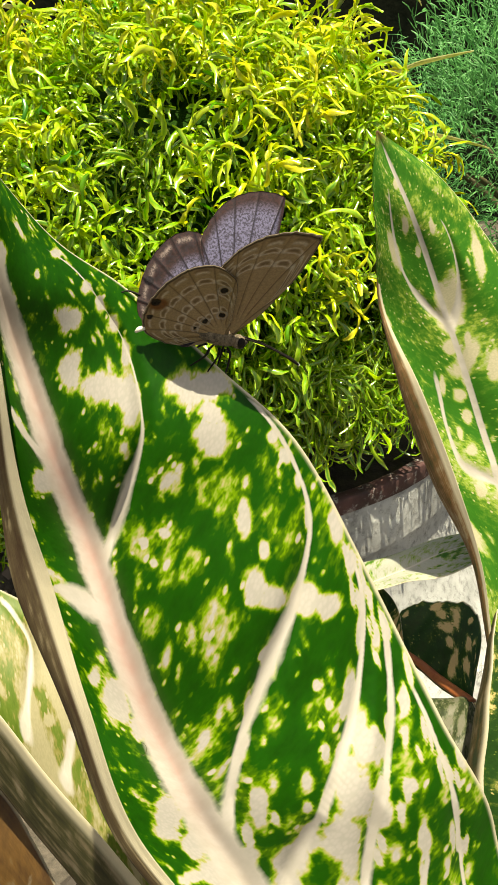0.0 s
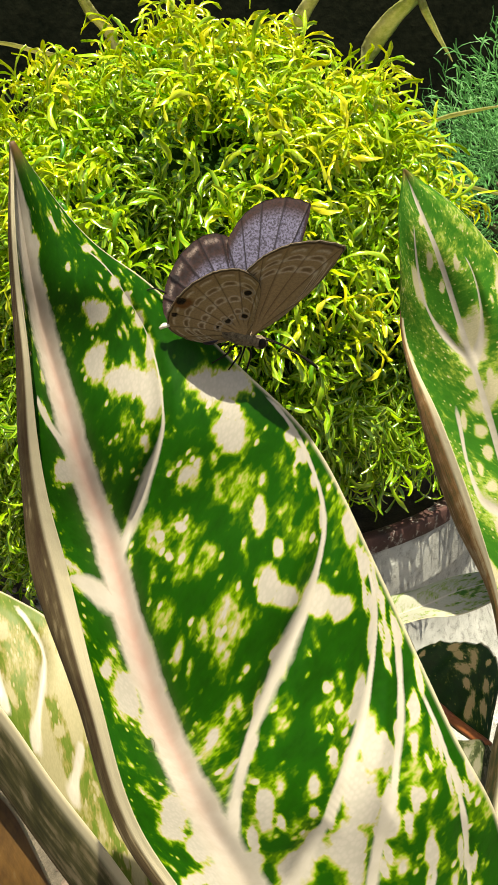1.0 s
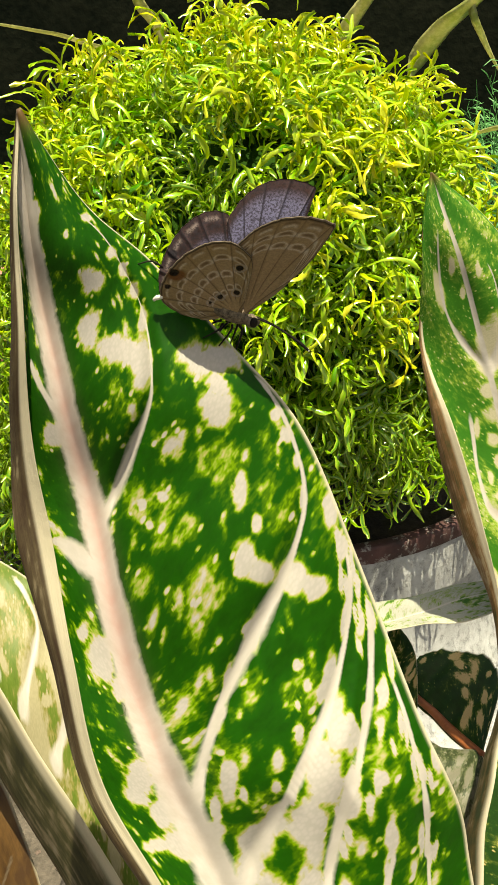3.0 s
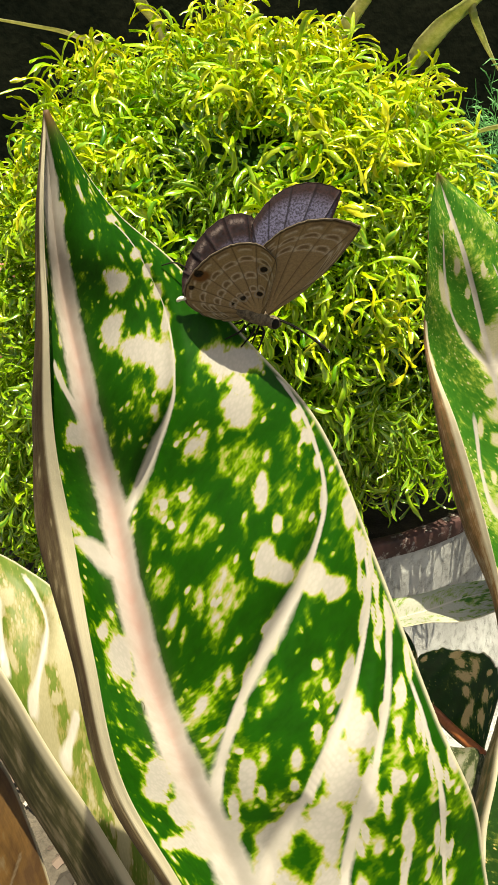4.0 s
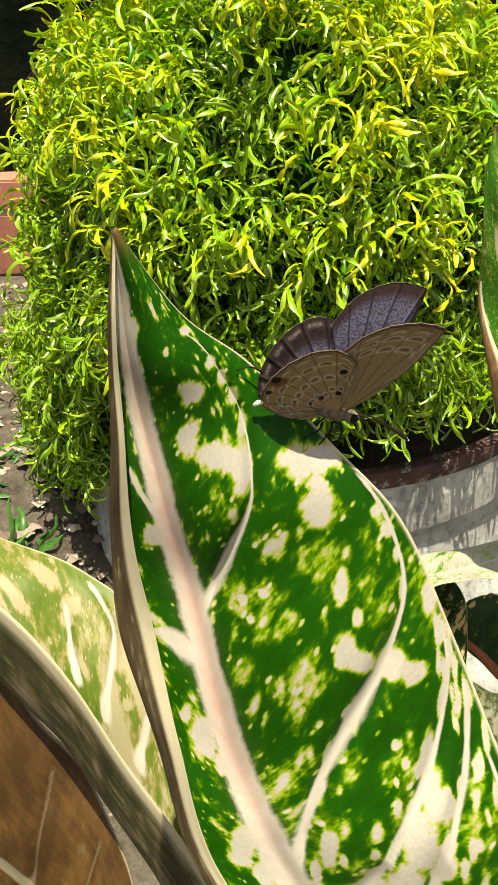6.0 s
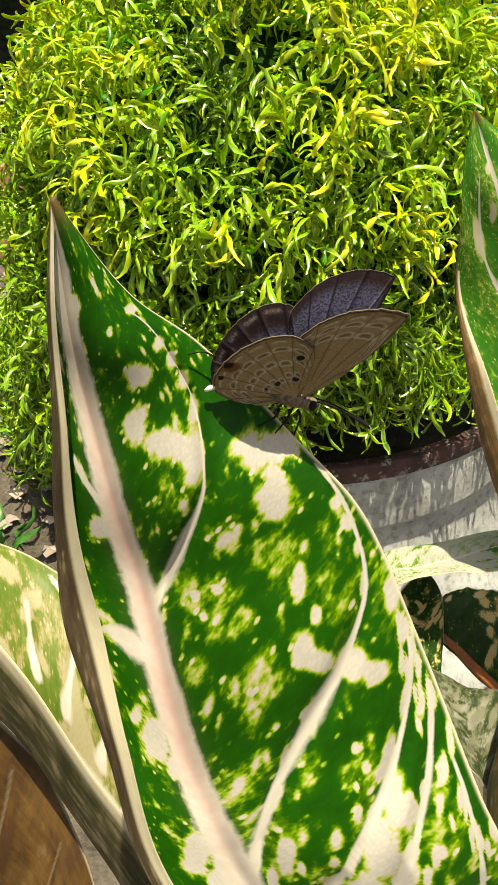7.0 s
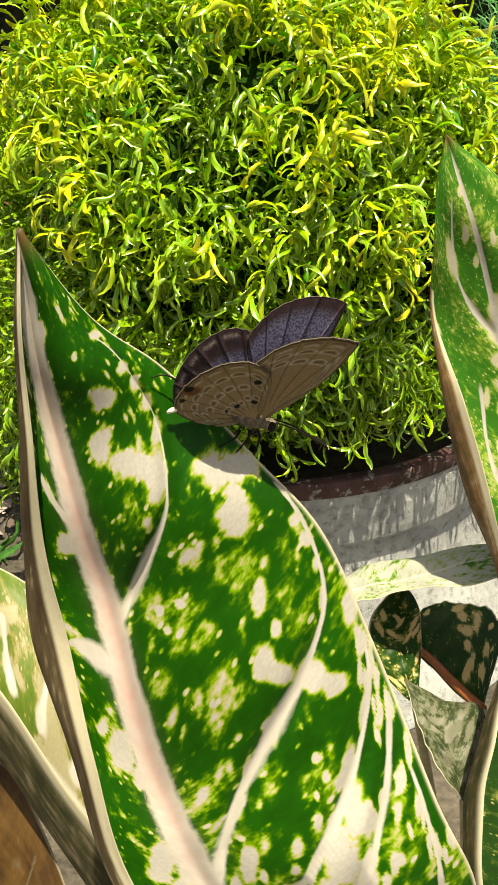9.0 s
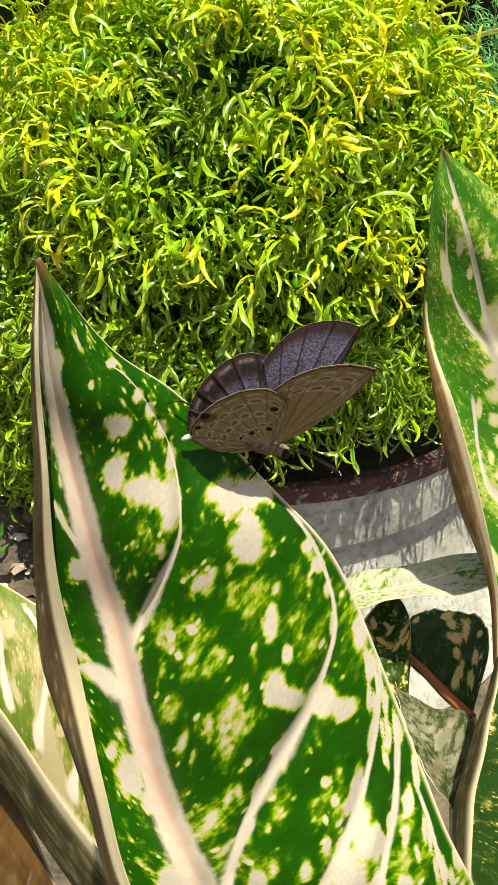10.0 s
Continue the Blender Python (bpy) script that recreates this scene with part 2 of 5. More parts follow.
def leaf(parent, rails, top, under, nu=90, nv=48, bulge=0.002, thick=0.0005, ribs=9, patches=(), veins=(), base_pattern=0.31,
         freckle=0.0, seed=0, label="", pinkness=1.0, rib_width=0.10, ripple=0.0004, vein_width=0.017, vein_pale=0.85, groove=0.0013, lime=(), blotch=0, blotch_size=1.0, margin_from=0.935, streaky=1.0, freckle_tone=(0.62, 0.95), stout=(), frill=0.0, base_pale=0.0):
    """One variegated leaf blade with thickness: an upper and a lower face, sunk veins and a quilted surface."""
    g, v, up = blade_grid(rails, nu, nv)
    u = np.linspace(0, 1, nu)
    U, V = np.meshgrid(u, v, indexing="ij")
    rng = np.random.default_rng(seed)
    right = np.clip(V, 0, 1)
    lift = bulge * np.where(V >= 0, 4 * right * (1 - right), 0) * np.sin(np.pi * np.clip(U, 0, 1)) ** 0.6
    # side veins: regular ones, or given as chains of (u, v)
    vein = np.zeros_like(U)
    lines = list(veins)
    for k in range(ribs):
        a = (k + 1.2) / (ribs + 1.5)
        for side in (1, -1):
            lines.append([(a + 0.03 * side * 0.3, 0.0), (a - 0.07, 0.45 * side), (a - 0.15, 0.97 * side)])
    sunk = np.zeros_like(U)
    for index, line in enumerate(lines):
        c = grown([(p, q, 0) for p, q in line], 60)[:, :2]
        own = np.full_like(U, 9.0)
        taper, ends, tip = np.ones_like(U), np.ones_like(U), np.ones_like(U)
        for k in range(59):
            p, d = c[k], c[k + 1] - c[k]
            t = np.clip(((U - p[0]) * d[0] * 9 + (V - p[1]) * d[1]) / (9 * d[0] ** 2 + d[1] ** 2 + 1e-12), 0, 1)
            away = np.hypot(3 * (U - p[0] - t * d[0]), V - p[1] - t * d[1])
            closer = away < own
            taper = np.where(closer, 1.15 - 0.6 * (k / 59) ** 1.5, taper)
            ends = np.where(closer, min(1.0 if abs(line[0][1]) < 0.1 else 2.5 * k / 58, 1.0, 2.2 * (58 - k) / 58), ends)
            tip = np.where(closer, min(1.0, 0.25 + 6 * (58 - k) / 58), tip)
            own = np.minimum(own, away)
        reach = np.hypot(3 * np.diff(c[:, 0]), np.diff(c[:, 1])).sum()
        sunk = np.maximum(sunk, np.exp(-((own / 0.04) ** 2)) * ends**2 * (3 - 2 * ends) * np.clip((reach - 0.2) / 0.4, 0, 1))
        wide = vein_width * (stout[index] if index < len(stout) else 1.0) * taper * (1 + 0.35 * np.sin(31 * U + 17 * V + 2.1 * index)) * (1.25 - 0.6 * np.abs(V))
        wide = np.maximum(wide, 3.4 / nv)
        vein = np.maximum(vein, np.exp(-((own / wide) ** 2)) * vein_pale * tip)
    from_rib = np.linalg.norm(g - g[:, nv // 2][:, None], axis=2)
    rib_half = rib_width / 0.11 * (0.0010 + 0.0034 * U) * np.clip(U * 14, 0.1, 1)
    span = np.linalg.norm(g[:, -1] - g[:, nv // 2], axis=1)[:, None]
    lift -= np.minimum(groove, span * 0.055) * sunk * np.clip(U * 8, 0, 1) * np.clip((1 - np.abs(V)) * 4, 0, 1) * np.clip(from_rib / rib_half - 0.7, 0, 1) * np.clip(1 + 4 * V, 0, 1)
    wave = sum(np.sin(U * rng.uniform(12, 40) + V * rng.uniform(-9, 9) + rng.uniform(0, 6)) for _ in range(5))
    lift += ripple * wave * np.clip(U * 6, 0, 1) * 0.5
    rib = np.exp(-((from_rib / (1.06 * rib_half)) ** 2.6)) * min(1.0, rib_width / 0.03)
    lift -= 0.0002 * np.exp(-((np.abs(V) / 0.05) ** 2))
    edge = np.where(V > 0, np.clip((V - 0.984) / 0.012, 0, 1), np.clip((-V - margin_from) / 0.03, 0, 1) * 0.9)
    g = g + lift[..., None] * up[:, None]
    rim = np.clip((V - 0.72) / 0.28, 0, 1) ** 1.5 * frill * (np.sin(47 * U) + 0.7 * np.sin(83 * U + 1.0) + 0.5 * np.sin(131 * U))
    g = g + rim[..., None] * (unit(g[:, -1] - g[:, nv // 2])[:, None] + up[:, None])
    for _ in range(14):
        soft = g.copy()
        soft[:, 1:-1] = 0.25 * g[:, :-2] + 0.5 * g[:, 1:-1] + 0.25 * g[:, 2:]
        near_rib = np.exp(-((V / 0.16) ** 4))[..., None]
        g = g * (1 - near_rib) + soft * near_rib
    # patches of pale tissue: (u, v, half length along u, half width along v, slant)
    pattern = base_pattern + 0.035 * sum(np.sin(U * rng.uniform(10, 30) + V * rng.uniform(-8, 8) + rng.uniform(0, 6)) for _ in range(6))
    pattern = pattern + base_pale * np.clip((U - 0.55) / 0.22, 0, 1) * (0.7 + 0.3 * np.sin(26 * V + 9 * U))
    for pu, pv, lu, lv, slant, *most in lime:
        d = np.sqrt(((U - pu + slant * (V - pv)) / lu) ** 2 + ((V - pv) / lv) ** 2)
        pattern = np.maximum(pattern, np.minimum(most[0] if most else 0.475, 0.76 - 0.36 * d))
    for pu, pv, lu, lv, slant in patches:
        du, dv = U - pu, V - pv
        du, dv = du + slant * dv, dv
        d = np.sqrt((du / lu) ** 2 + (dv / lv) ** 2)
        pattern = np.maximum(pattern, 1.07 - 0.62 * d)
    for _ in range(int(blotch)):
        pu, pv = rng.uniform(0.08, 0.92), rng.uniform(-0.7, 0.9)
        du, dv = U - pu + 0.2 * (V - pv) * np.sign(pv), V - pv
        pattern = np.maximum(pattern, 1.05 - 0.6 * np.sqrt((du / (blotch_size * rng.uniform(0.015, 0.045))) ** 2 + (dv / (blotch_size * rng.uniform(0.08, 0.22))) ** 2))
    for _ in range(int(freckle)):
        pu, pv = rng.uniform(0.05, 0.95), rng.uniform(-0.9, 0.95)
        s = rng.uniform(0.004, 0.016) * streaky ** 0.5
        du, dv = U - pu + 0.2 * (V - pv) * np.sign(pv), V - pv
        pattern = np.maximum(pattern, rng.uniform(*freckle_tone) - 0.35 * np.sqrt((du / s) ** 2 + (dv / (s / streaky ** 1.5 * rng.uniform(1.5, 4.5))) ** 2))
    pale = np.clip(np.maximum(vein, rib), 0, 1)
    pink = pinkness * (0.48 * np.exp(-((from_rib / (rib_half * 0.50)) ** 2)) + 0.16 * np.exp(-((from_rib / (rib_half * 0.90)) ** 2))) * np.exp(-(((U - 0.42) / 0.26) ** 4))
    length = np.linalg.norm(np.diff(g[:, nv // 2], axis=0), axis=1).sum()
    wide = np.linalg.norm(g[:, -1] - g[:, nv // 2], axis=1).max()
    flow = np.stack([V * wide * 0.72 * np.where(V > 0, streaky, 1.5), U * length + np.abs(V) * wide * 0.35, np.full_like(U, seed * 0.37)], -1)
    # two faces and a rim between them
    tu, tv = np.gradient(g, axis=0), np.gradient(g, axis=1)
    nrm = unit(np.cross(tv, tu))
    nrm[0], nrm[-1] = nrm[1], nrm[-2]
    sign = np.sign((nrm[nu // 2, nv // 2 + 2] * up[nu // 2]).sum())
    nrm *= sign
    taper = np.clip((1 - np.abs(V)) * 8, 0.25, 1)[..., None]
    verts = np.concatenate([(g + nrm * thick * 0.5 * taper).reshape(-1, 3), (g - nrm * thick * 0.5 * taper).reshape(-1, 3)])
    n = nu * nv
    ahead = sign < 0
    faces = quads(nu, nv, 0, not ahead) + quads(nu, nv, n, ahead)
    half = len(faces) // 2
    ring = [i * nv for i in range(nu)] + [(nu - 1) * nv + j for j in range(1, nv)] + [i * nv + nv - 1 for i in range(nu - 2, -1, -1)] + list(range(nv - 2, 0, -1))
    for a, b in zip(ring, ring[1:] + ring[:1]):
        faces.append([a, b, n + b, n + a] if ahead else [b, a, n + a, n + b])
    me = mesh_of("leaf", verts, faces)
    me.polygons.foreach_set("material_index", [0] * half + [1] * half + [0] * (len(faces) - 2 * half))
    for key, value in (("pattern", pattern), ("vein", pale), ("pink", pink), ("margin", edge), ("dry", 0.9 * np.exp(-((U / 0.022) ** 2)))):
        field(me, key, np.tile(value.ravel(), 2))
    field(me, "flow", np.tile(flow.reshape(-1, 3), (2, 1)))
    ob = part("leaf", me, top, parent, label)
    me.materials.append(under)
    return ob


def plant(name, x, y, label, group):
    ob = new(name)
    ob.location = (x, y, 0)
    return tagged(ob, label, "houseplant", group)


def seated(parent, ob):
    """Keep a part built in world coordinates where it was built."""
    ob.location = -parent.location
    return ob


MAIN = dict(
    tip=(-15.9, 81.6, 523.2), base=(10.4, 61.5, 396.9),
    midrib=((-16.0, 81.5, 514.0), (-15.2, 81.5, 504.2), (-13.4, 80.8, 491.8), (-10.9, 78.7, 479.4), (-7.4, 73.9, 463.8), (-3.3, 70.9, 453.8), (3.4, 66.6, 438.5), (6.8, 63.2, 416.9)),
    outer=((-10.7, 82.5, 514.8), (-5.1, 85.0, 509.1), (2.8, 83.6, 501.0), (10.5, 81.9, 492.2), (16.9, 80.1, 477.5), (23.9, 74.2, 460.8), (30.5, 71.8, 444.4), (30.5, 67.3, 422.9)),
    fold=((-17.2, 80.9, 514.2), (-17.9, 79.9, 503.7), (-19.1, 79.1, 491.7), (-18.8, 77.4, 481.0), (-15.2, 73.0, 467.7), (-11.6, 68.8, 454.9), (-3.2, 64.7, 440.1), (3.0, 62.2, 418.2)),
    curl=((-16.4, 79.3, 514.3), (-16.7, 78.9, 505.1), (-16.9, 77.8, 492.8), (-15.7, 76.3, 482.7), (-13.2, 71.7, 470.0), (-10.1, 67.3, 456.7), (-2.0, 63.5, 441.7), (3.4, 61.5, 420.5)),
)
RIGHT = dict(
    tip=(53.4, 237.9, 507.8), base=(91.0, 192.1, 311.7),
    midrib=((59.5, 234.5, 491.9), (66.7, 234.7, 474.2), (74.7, 234.1, 450.3), (82.6, 228.2, 424.6), (88.4, 220.9, 400.5), (91.3, 211.3, 371.0), (90.5, 200.8, 339.4)),
    outer=((71.6, 239.4, 494.0), (89.2, 239.3, 472.1), (107.0, 236.6, 444.6), (116.7, 226.5, 410.3), (119.8, 217.8, 378.1), (116.8, 208.1, 347.9), (105.8, 200.3, 330.5)),
    fold=((53.4, 235.2, 492.3), (55.5, 235.8, 475.0), (56.8, 235.7, 456.7), (60.1, 229.2, 433.9), (67.8, 220.5, 407.0), (78.5, 212.0, 380.6), (83.2, 202.1, 346.1)),
    curl=((52.0, 236.0, 492.2), (53.2, 236.4, 475.0), (55.4, 235.0, 457.2), (62.9, 222.1, 437.8), (71.3, 213.7, 411.7), (79.1, 208.6, 382.8), (82.9, 200.6, 347.5)),
)
LOW = dict(
    tip=(-84.5, 145.8, 450.5), base=(-9.2, 97.8, 379.5),
    midrib=((-66.8, 134.8, 443.1), (-53.1, 125.4, 434.4), (-42.9, 118.6, 426.5), (-34.2, 112.6, 417.8), (-25.5, 106.7, 407.2), (-18.0, 101.5, 395.3)),
    outer=((-71.2, 147.5, 447.0), (-53.8, 142.0, 444.8), (-41.5, 136.6, 442.6), (-31.1, 131.0, 437.4), (-21.2, 122.7, 423.6), (-13.6, 114.0, 408.9)),
    fold=((-66.8, 129.2, 437.0), (-53.0, 119.0, 428.5), (-42.5, 112.0, 423.6), (-34.4, 106.0, 414.0), (-26.6, 101.0, 403.4), (-19.3, 96.6, 390.4)),
    curl=((-64.8, 127.1, 453.5), (-48.8, 117.3, 447.5), (-38.4, 109.9, 440.6), (-29.2, 103.3, 428.4), (-20.6, 98.8, 416.0), (-13.8, 96.8, 401.2)),
)
SLIVER = dict(
    tip=(106.0, 217.0, 393.0), base=(25.9, 240.8, 353.2),
    midrib=((73.9, 228.0, 377.0), (57.3, 232.1, 368.0), (44.8, 235.5, 361.6), (35.5, 238.6, 356.6)),
    outer=((76.4, 235.4, 378.2), (58.9, 241.9, 369.3), (46.3, 247.3, 362.3), (36.4, 247.0, 357.4)),
    fold=((73.0, 223.5, 375.6), (56.7, 229.0, 368.2), (44.4, 232.0, 361.4), (35.2, 235.2, 357.0)),
    curl=((73.0, 219.5, 374.6), (56.1, 226.0, 368.6), (43.9, 228.6, 361.6), (34.8, 232.0, 357.2)),
)
DARK = dict(
    tip=(58.2, 250.0, 328.3), base=(80.2, 214.0, 325.0),
    midrib=((63.0, 244.0, 325.9), (68.2, 237.0, 324.7), (72.9, 229.0, 323.6), (76.7, 221.0, 324.6)),
    outer=((69.1, 258.0, 333.4), (81.5, 258.0, 335.1), (92.7, 254.0, 333.7), (92.8, 242.0, 329.4)),
    fold=((62.6, 243.2, 325.0), (67.7, 236.2, 323.8), (72.4, 228.2, 322.7), (76.3, 220.5, 323.6)),
    curl=((62.3, 242.6, 324.2), (67.2, 235.6, 323.0), (71.9, 227.6, 321.9), (75.9, 220.0, 322.8)),
)
PALE = dict(
    tip=(53.6, 219.9, 333.2), base=(69.3, 186.9, 312.9),
    midrib=((59.4, 211.5, 328.5), (65.0, 203.8, 324.9), (67.6, 195.4, 320.0)),
    outer=((68.6, 218.3, 324.3), (79.8, 214.7, 326.3), (78.4, 202.2, 320.0)),
    fold=((57.3, 210.6, 328.8), (60.8, 201.9, 325.5), (64.2, 194.5, 320.3)),
    curl=((55.6, 209.5, 328.9), (57.8, 200.7, 325.3), (61.5, 193.4, 320.5)),
)
DEEP = dict(
    tip=(87.9, 216.1, 370.4), base=(92.8, 138.0, 236.7),
    midrib=((86.6, 202.6, 354.3), (84.4, 189.5, 338.7), (84.6, 176.4, 318.9), (86.4, 162.9, 294.4), (89.7, 148.8, 264.6)),
    outer=((96.8, 208.8, 353.1), (102.4, 195.9, 333.9), (104.4, 181.5, 311.8), (103.6, 164.7, 285.3), (100.0, 150.9, 260.3)),
    fold=((79.4, 201.2, 355.7), (72.4, 189.6, 338.6), (67.7, 179.5, 320.1), (69.4, 165.9, 295.4), (80.9, 149.7, 266.1)),
    curl=((79.6, 197.6, 361.6), (75.0, 185.7, 348.1), (70.7, 175.0, 328.6), (71.0, 161.7, 302.3), (80.5, 147.6, 270.5)),
)
BROWN = dict(
    tip=(-106.0, 134.9, 411.2), base=(-29.0, 96.4, 370.1),
    midrib=((-86.0, 124.6, 399.0), (-66.0, 114.3, 390.7), (-53.0, 108.3, 384.0), (-41.6, 102.2, 377.2)),
    outer=((-69.0, 129.2, 432.8), (-48.0, 119.5, 418.5), (-36.8, 112.0, 403.4), (-31.6, 104.3, 388.5)),
    fold=((-89.6, 122.7, 390.5), (-69.1, 113.4, 381.8), (-56.9, 108.0, 376.0), (-44.2, 101.5, 370.4)),
    curl=((-92.6, 120.7, 379.6), (-72.5, 113.2, 374.0), (-60.2, 107.1, 368.2), (-46.8, 100.7, 364.5)),
)
GLOOM = dict(
    tip=(54.8, 246.0, 355.6), base=(59.5, 222.0, 318.0),
    midrib=((55.4, 243.0, 342.8), (55.3, 238.0, 334.6), (56.4, 230.0, 327.1)),
    outer=((61.3, 243.0, 346.3), (62.3, 237.0, 335.5), (61.4, 230.0, 325.7)),
    fold=((49.6, 241.0, 344.0), (48.8, 236.0, 335.1), (51.5, 228.0, 327.8)),
    curl=((44.1, 238.0, 346.7), (43.1, 233.0, 337.9), (47.9, 226.0, 328.4)),
)
MAIN_BASE = tuple(c / 1000 for c in MAIN["base"])
LOW_BASE = tuple(c / 1000 for c in LOW["base"])
RIGHT_BASE = tuple(c / 1000 for c in RIGHT["base"])
BROWN_BASE = tuple(c / 1000 for c in BROWN["base"])
DARK_RIB = ((0.0622, 0.2440, 0.3262), (0.0682, 0.2362, 0.3250), (0.0728, 0.2282, 0.3240), (0.0800, 0.2135, 0.3254))
MAIN_VEINS = (
    ((0.791, 0.000), (0.746, 0.118), (0.705, 0.332), (0.680, 0.475)),
    ((0.801, 0.333), (0.760, 0.414), (0.711, 0.575), (0.670, 0.720)),
    ((0.828, 0.775), (0.781, 0.812), (0.735, 0.859), (0.685, 0.955)),
    ((0.814, 0.575), (0.781, 0.616), (0.753, 0.692)),
    ((0.684, 0.066), (0.655, 0.142), (0.622, 0.250), (0.603, 0.338)),
    ((0.421, 0.055), (0.386, 0.242), (0.348, 0.455), (0.322, 0.550), (0.262, 0.703), (0.208, 0.769), (0.148, 0.831), (0.107, 0.735)),
    ((0.676, 0.082), (0.612, 0.265), (0.567, 0.475), (0.539, 0.677), (0.514, 0.819), (0.488, 0.903), (0.443, 0.949), (0.392, 0.980), (0.366, 0.975)),
    ((0.724, 0.243), (0.671, 0.505), (0.630, 0.718), (0.594, 0.858), (0.563, 0.943), (0.528, 0.986)),
    ((0.741, 0.480), (0.687, 0.686), (0.645, 0.833), (0.604, 0.939), (0.580, 0.974)),
    ((0.771, 0.809), (0.720, 0.889), (0.669, 0.942), (0.629, 0.954)),
    ((0.460, -0.056), (0.448, -0.141), (0.439, -0.214)),
    ((0.304, -0.073), (0.277, -0.169), (0.258, -0.233)),
)
LARGE_PATCHES = (
    (0.205, 0.470, 0.018, 0.125, 0.02),
    (0.251, 0.301, 0.018, 0.108, 0.08),
    (0.284, 0.451, 0.019, 0.155, -0.05),
    (0.306, 0.526, 0.021, 0.113, 0.15),
    (0.338, 0.850, 0.022, 0.150, -0.06),
    (0.364, 0.812, 0.018, 0.055, 0.02),
    (0.349, 0.945, 0.015, 0.060, 0.05),
    (0.383, 0.748, 0.022, 0.099, 0.01),
    (0.459, 0.672, 0.012, 0.056, 0.21),
    (0.489, 0.676, 0.008, 0.031, 0.09),
    (0.505, 0.587, 0.013, 0.056, 0.06),
    (0.522, 0.630, 0.012, 0.061, -0.05),
    (0.538, 0.733, 0.013, 0.077, -0.07),
    (0.553, 0.803, 0.011, 0.060, -0.04),
    (0.514, 0.969, 0.013, 0.048, 0.15),
    (0.543, 0.959, 0.007, 0.035, 0.15),
    (0.596, 0.628, 0.006, 0.021, 0.04),
    (0.617, 0.728, 0.011, 0.057, 0.22),
    (0.531, -0.127, 0.021, 0.107, 0.11),
    (0.513, -0.184, 0.008, 0.045, 0.11),
)
SMALL_PATCHES = (
    (0.552, -0.050, 0.015, 0.068, 0.15),
    (0.677, 0.566, 0.023, 0.097, 0.20),
    (0.720, 0.202, 0.017, 0.091, 0.05),
    (0.698, 0.641, 0.015, 0.072, 0.31),
    (0.740, 0.696, 0.011, 0.053, 0.32),
    (0.661, -0.150, 0.021, 0.112, 0.09),
    (0.667, 0.227, 0.016, 0.059, 0.29),
    (0.330, -0.109, 0.016, 0.072, 0.04),
    (0.107, 0.179, 0.013, 0.126, 0.08),
    (0.563, 0.514, 0.011, 0.038, 0.19),
    (0.664, 0.839, 0.006, 0.033, 0.25),
    (0.696, 0.772, 0.006, 0.026, 0.14),
    (0.700, 0.991, 0.010, 0.030, 0.23),
    (0.614, 0.637, 0.006, 0.023, 0.07),
    (0.645, 0.542, 0.007, 0.028, 0.24),
    (0.428, 0.254, 0.006, 0.026, 0.02),
    (0.431, 0.351, 0.006, 0.030, -0.02),
    (0.447, 0.258, 0.004, 0.021, -0.04),
    (0.686, 0.560, 0.022, 0.096, 0.16),
    (0.717, 0.425, 0.023, 0.111, 0.10),
    (0.649, 0.687, 0.018, 0.074, 0.21),
    (0.709, 0.318, 0.015, 0.076, 0.15),
    (0.711, 0.050, 0.012, 0.074, 0.07),
    (0.690, -0.103, 0.016, 0.089, 0.12),
    (0.707, 0.617, 0.010, 0.060, 0.25),
    (0.187, 0.768, 0.009, 0.081, 0.04),
    (0.215, 0.753, 0.010, 0.075, 0.05),
    (0.243, 0.722, 0.009, 0.071, 0.06),
    (0.271, 0.666, 0.010, 0.070, 0.10),
    (0.129, 0.823, 0.007, 0.098, 0.01),
    (0.422, 0.935, 0.007, 0.032, 0.02),
    (0.443, 0.929, 0.008, 0.034, 0.04),
    (0.467, 0.915, 0.007, 0.033, 0.13),
    (0.494, 0.879, 0.007, 0.034, 0.23),
    (0.557, 0.504, 0.010, 0.035, 0.12),
    (0.587, 0.354, 0.010, 0.042, 0.35),
    (0.587, 0.863, 0.006, 0.052, 0.27),
    (0.140, 0.481, 0.005, 0.051, 0.09),
    (0.448, -0.141, 0.006, 0.062, 0.01),
    (0.441, -0.206, 0.005, 0.041, 0.02),
)
LIME_PATCHES = (
    (0.511, 0.405, 0.017, 0.062, 0.10, 0.56),
    (0.531, 0.320, 0.012, 0.044, 0.10, 0.58),
    (0.394, 0.493, 0.017, 0.050, 0.05, 0.55),
    (0.506, 0.285, 0.010, 0.030, 0.25, 0.55),
    (0.386, 0.510, 0.017, 0.074, 0.08),
    (0.430, 0.293, 0.020, 0.142, -0.09),
    (0.459, 0.343, 0.018, 0.113, -0.04),
    (0.479, 0.145, 0.012, 0.066, -0.02),
    (0.511, 0.405, 0.020, 0.089, 0.05),
    (0.533, 0.314, 0.013, 0.054, 0.01),
    (0.618, 0.606, 0.016, 0.080, 0.00),
    (0.649, 0.557, 0.016, 0.058, 0.11),
    (0.504, 0.264, 0.010, 0.044, 0.06),
    (0.596, 0.130, 0.030, 0.128, -0.02),
    (0.658, 0.177, 0.029, 0.118, 0.09),
    (0.704, 0.332, 0.018, 0.092, 0.21),
    (0.676, 0.822, 0.024, 0.100, 0.09),
    (0.728, 0.960, 0.020, 0.082, 0.09),
    (0.413, 0.120, 0.016, 0.056, 0.15),
    (0.429, 0.642, 0.023, 0.114, -0.05),
    (0.594, 0.444, 0.015, 0.055, 0.12),
)
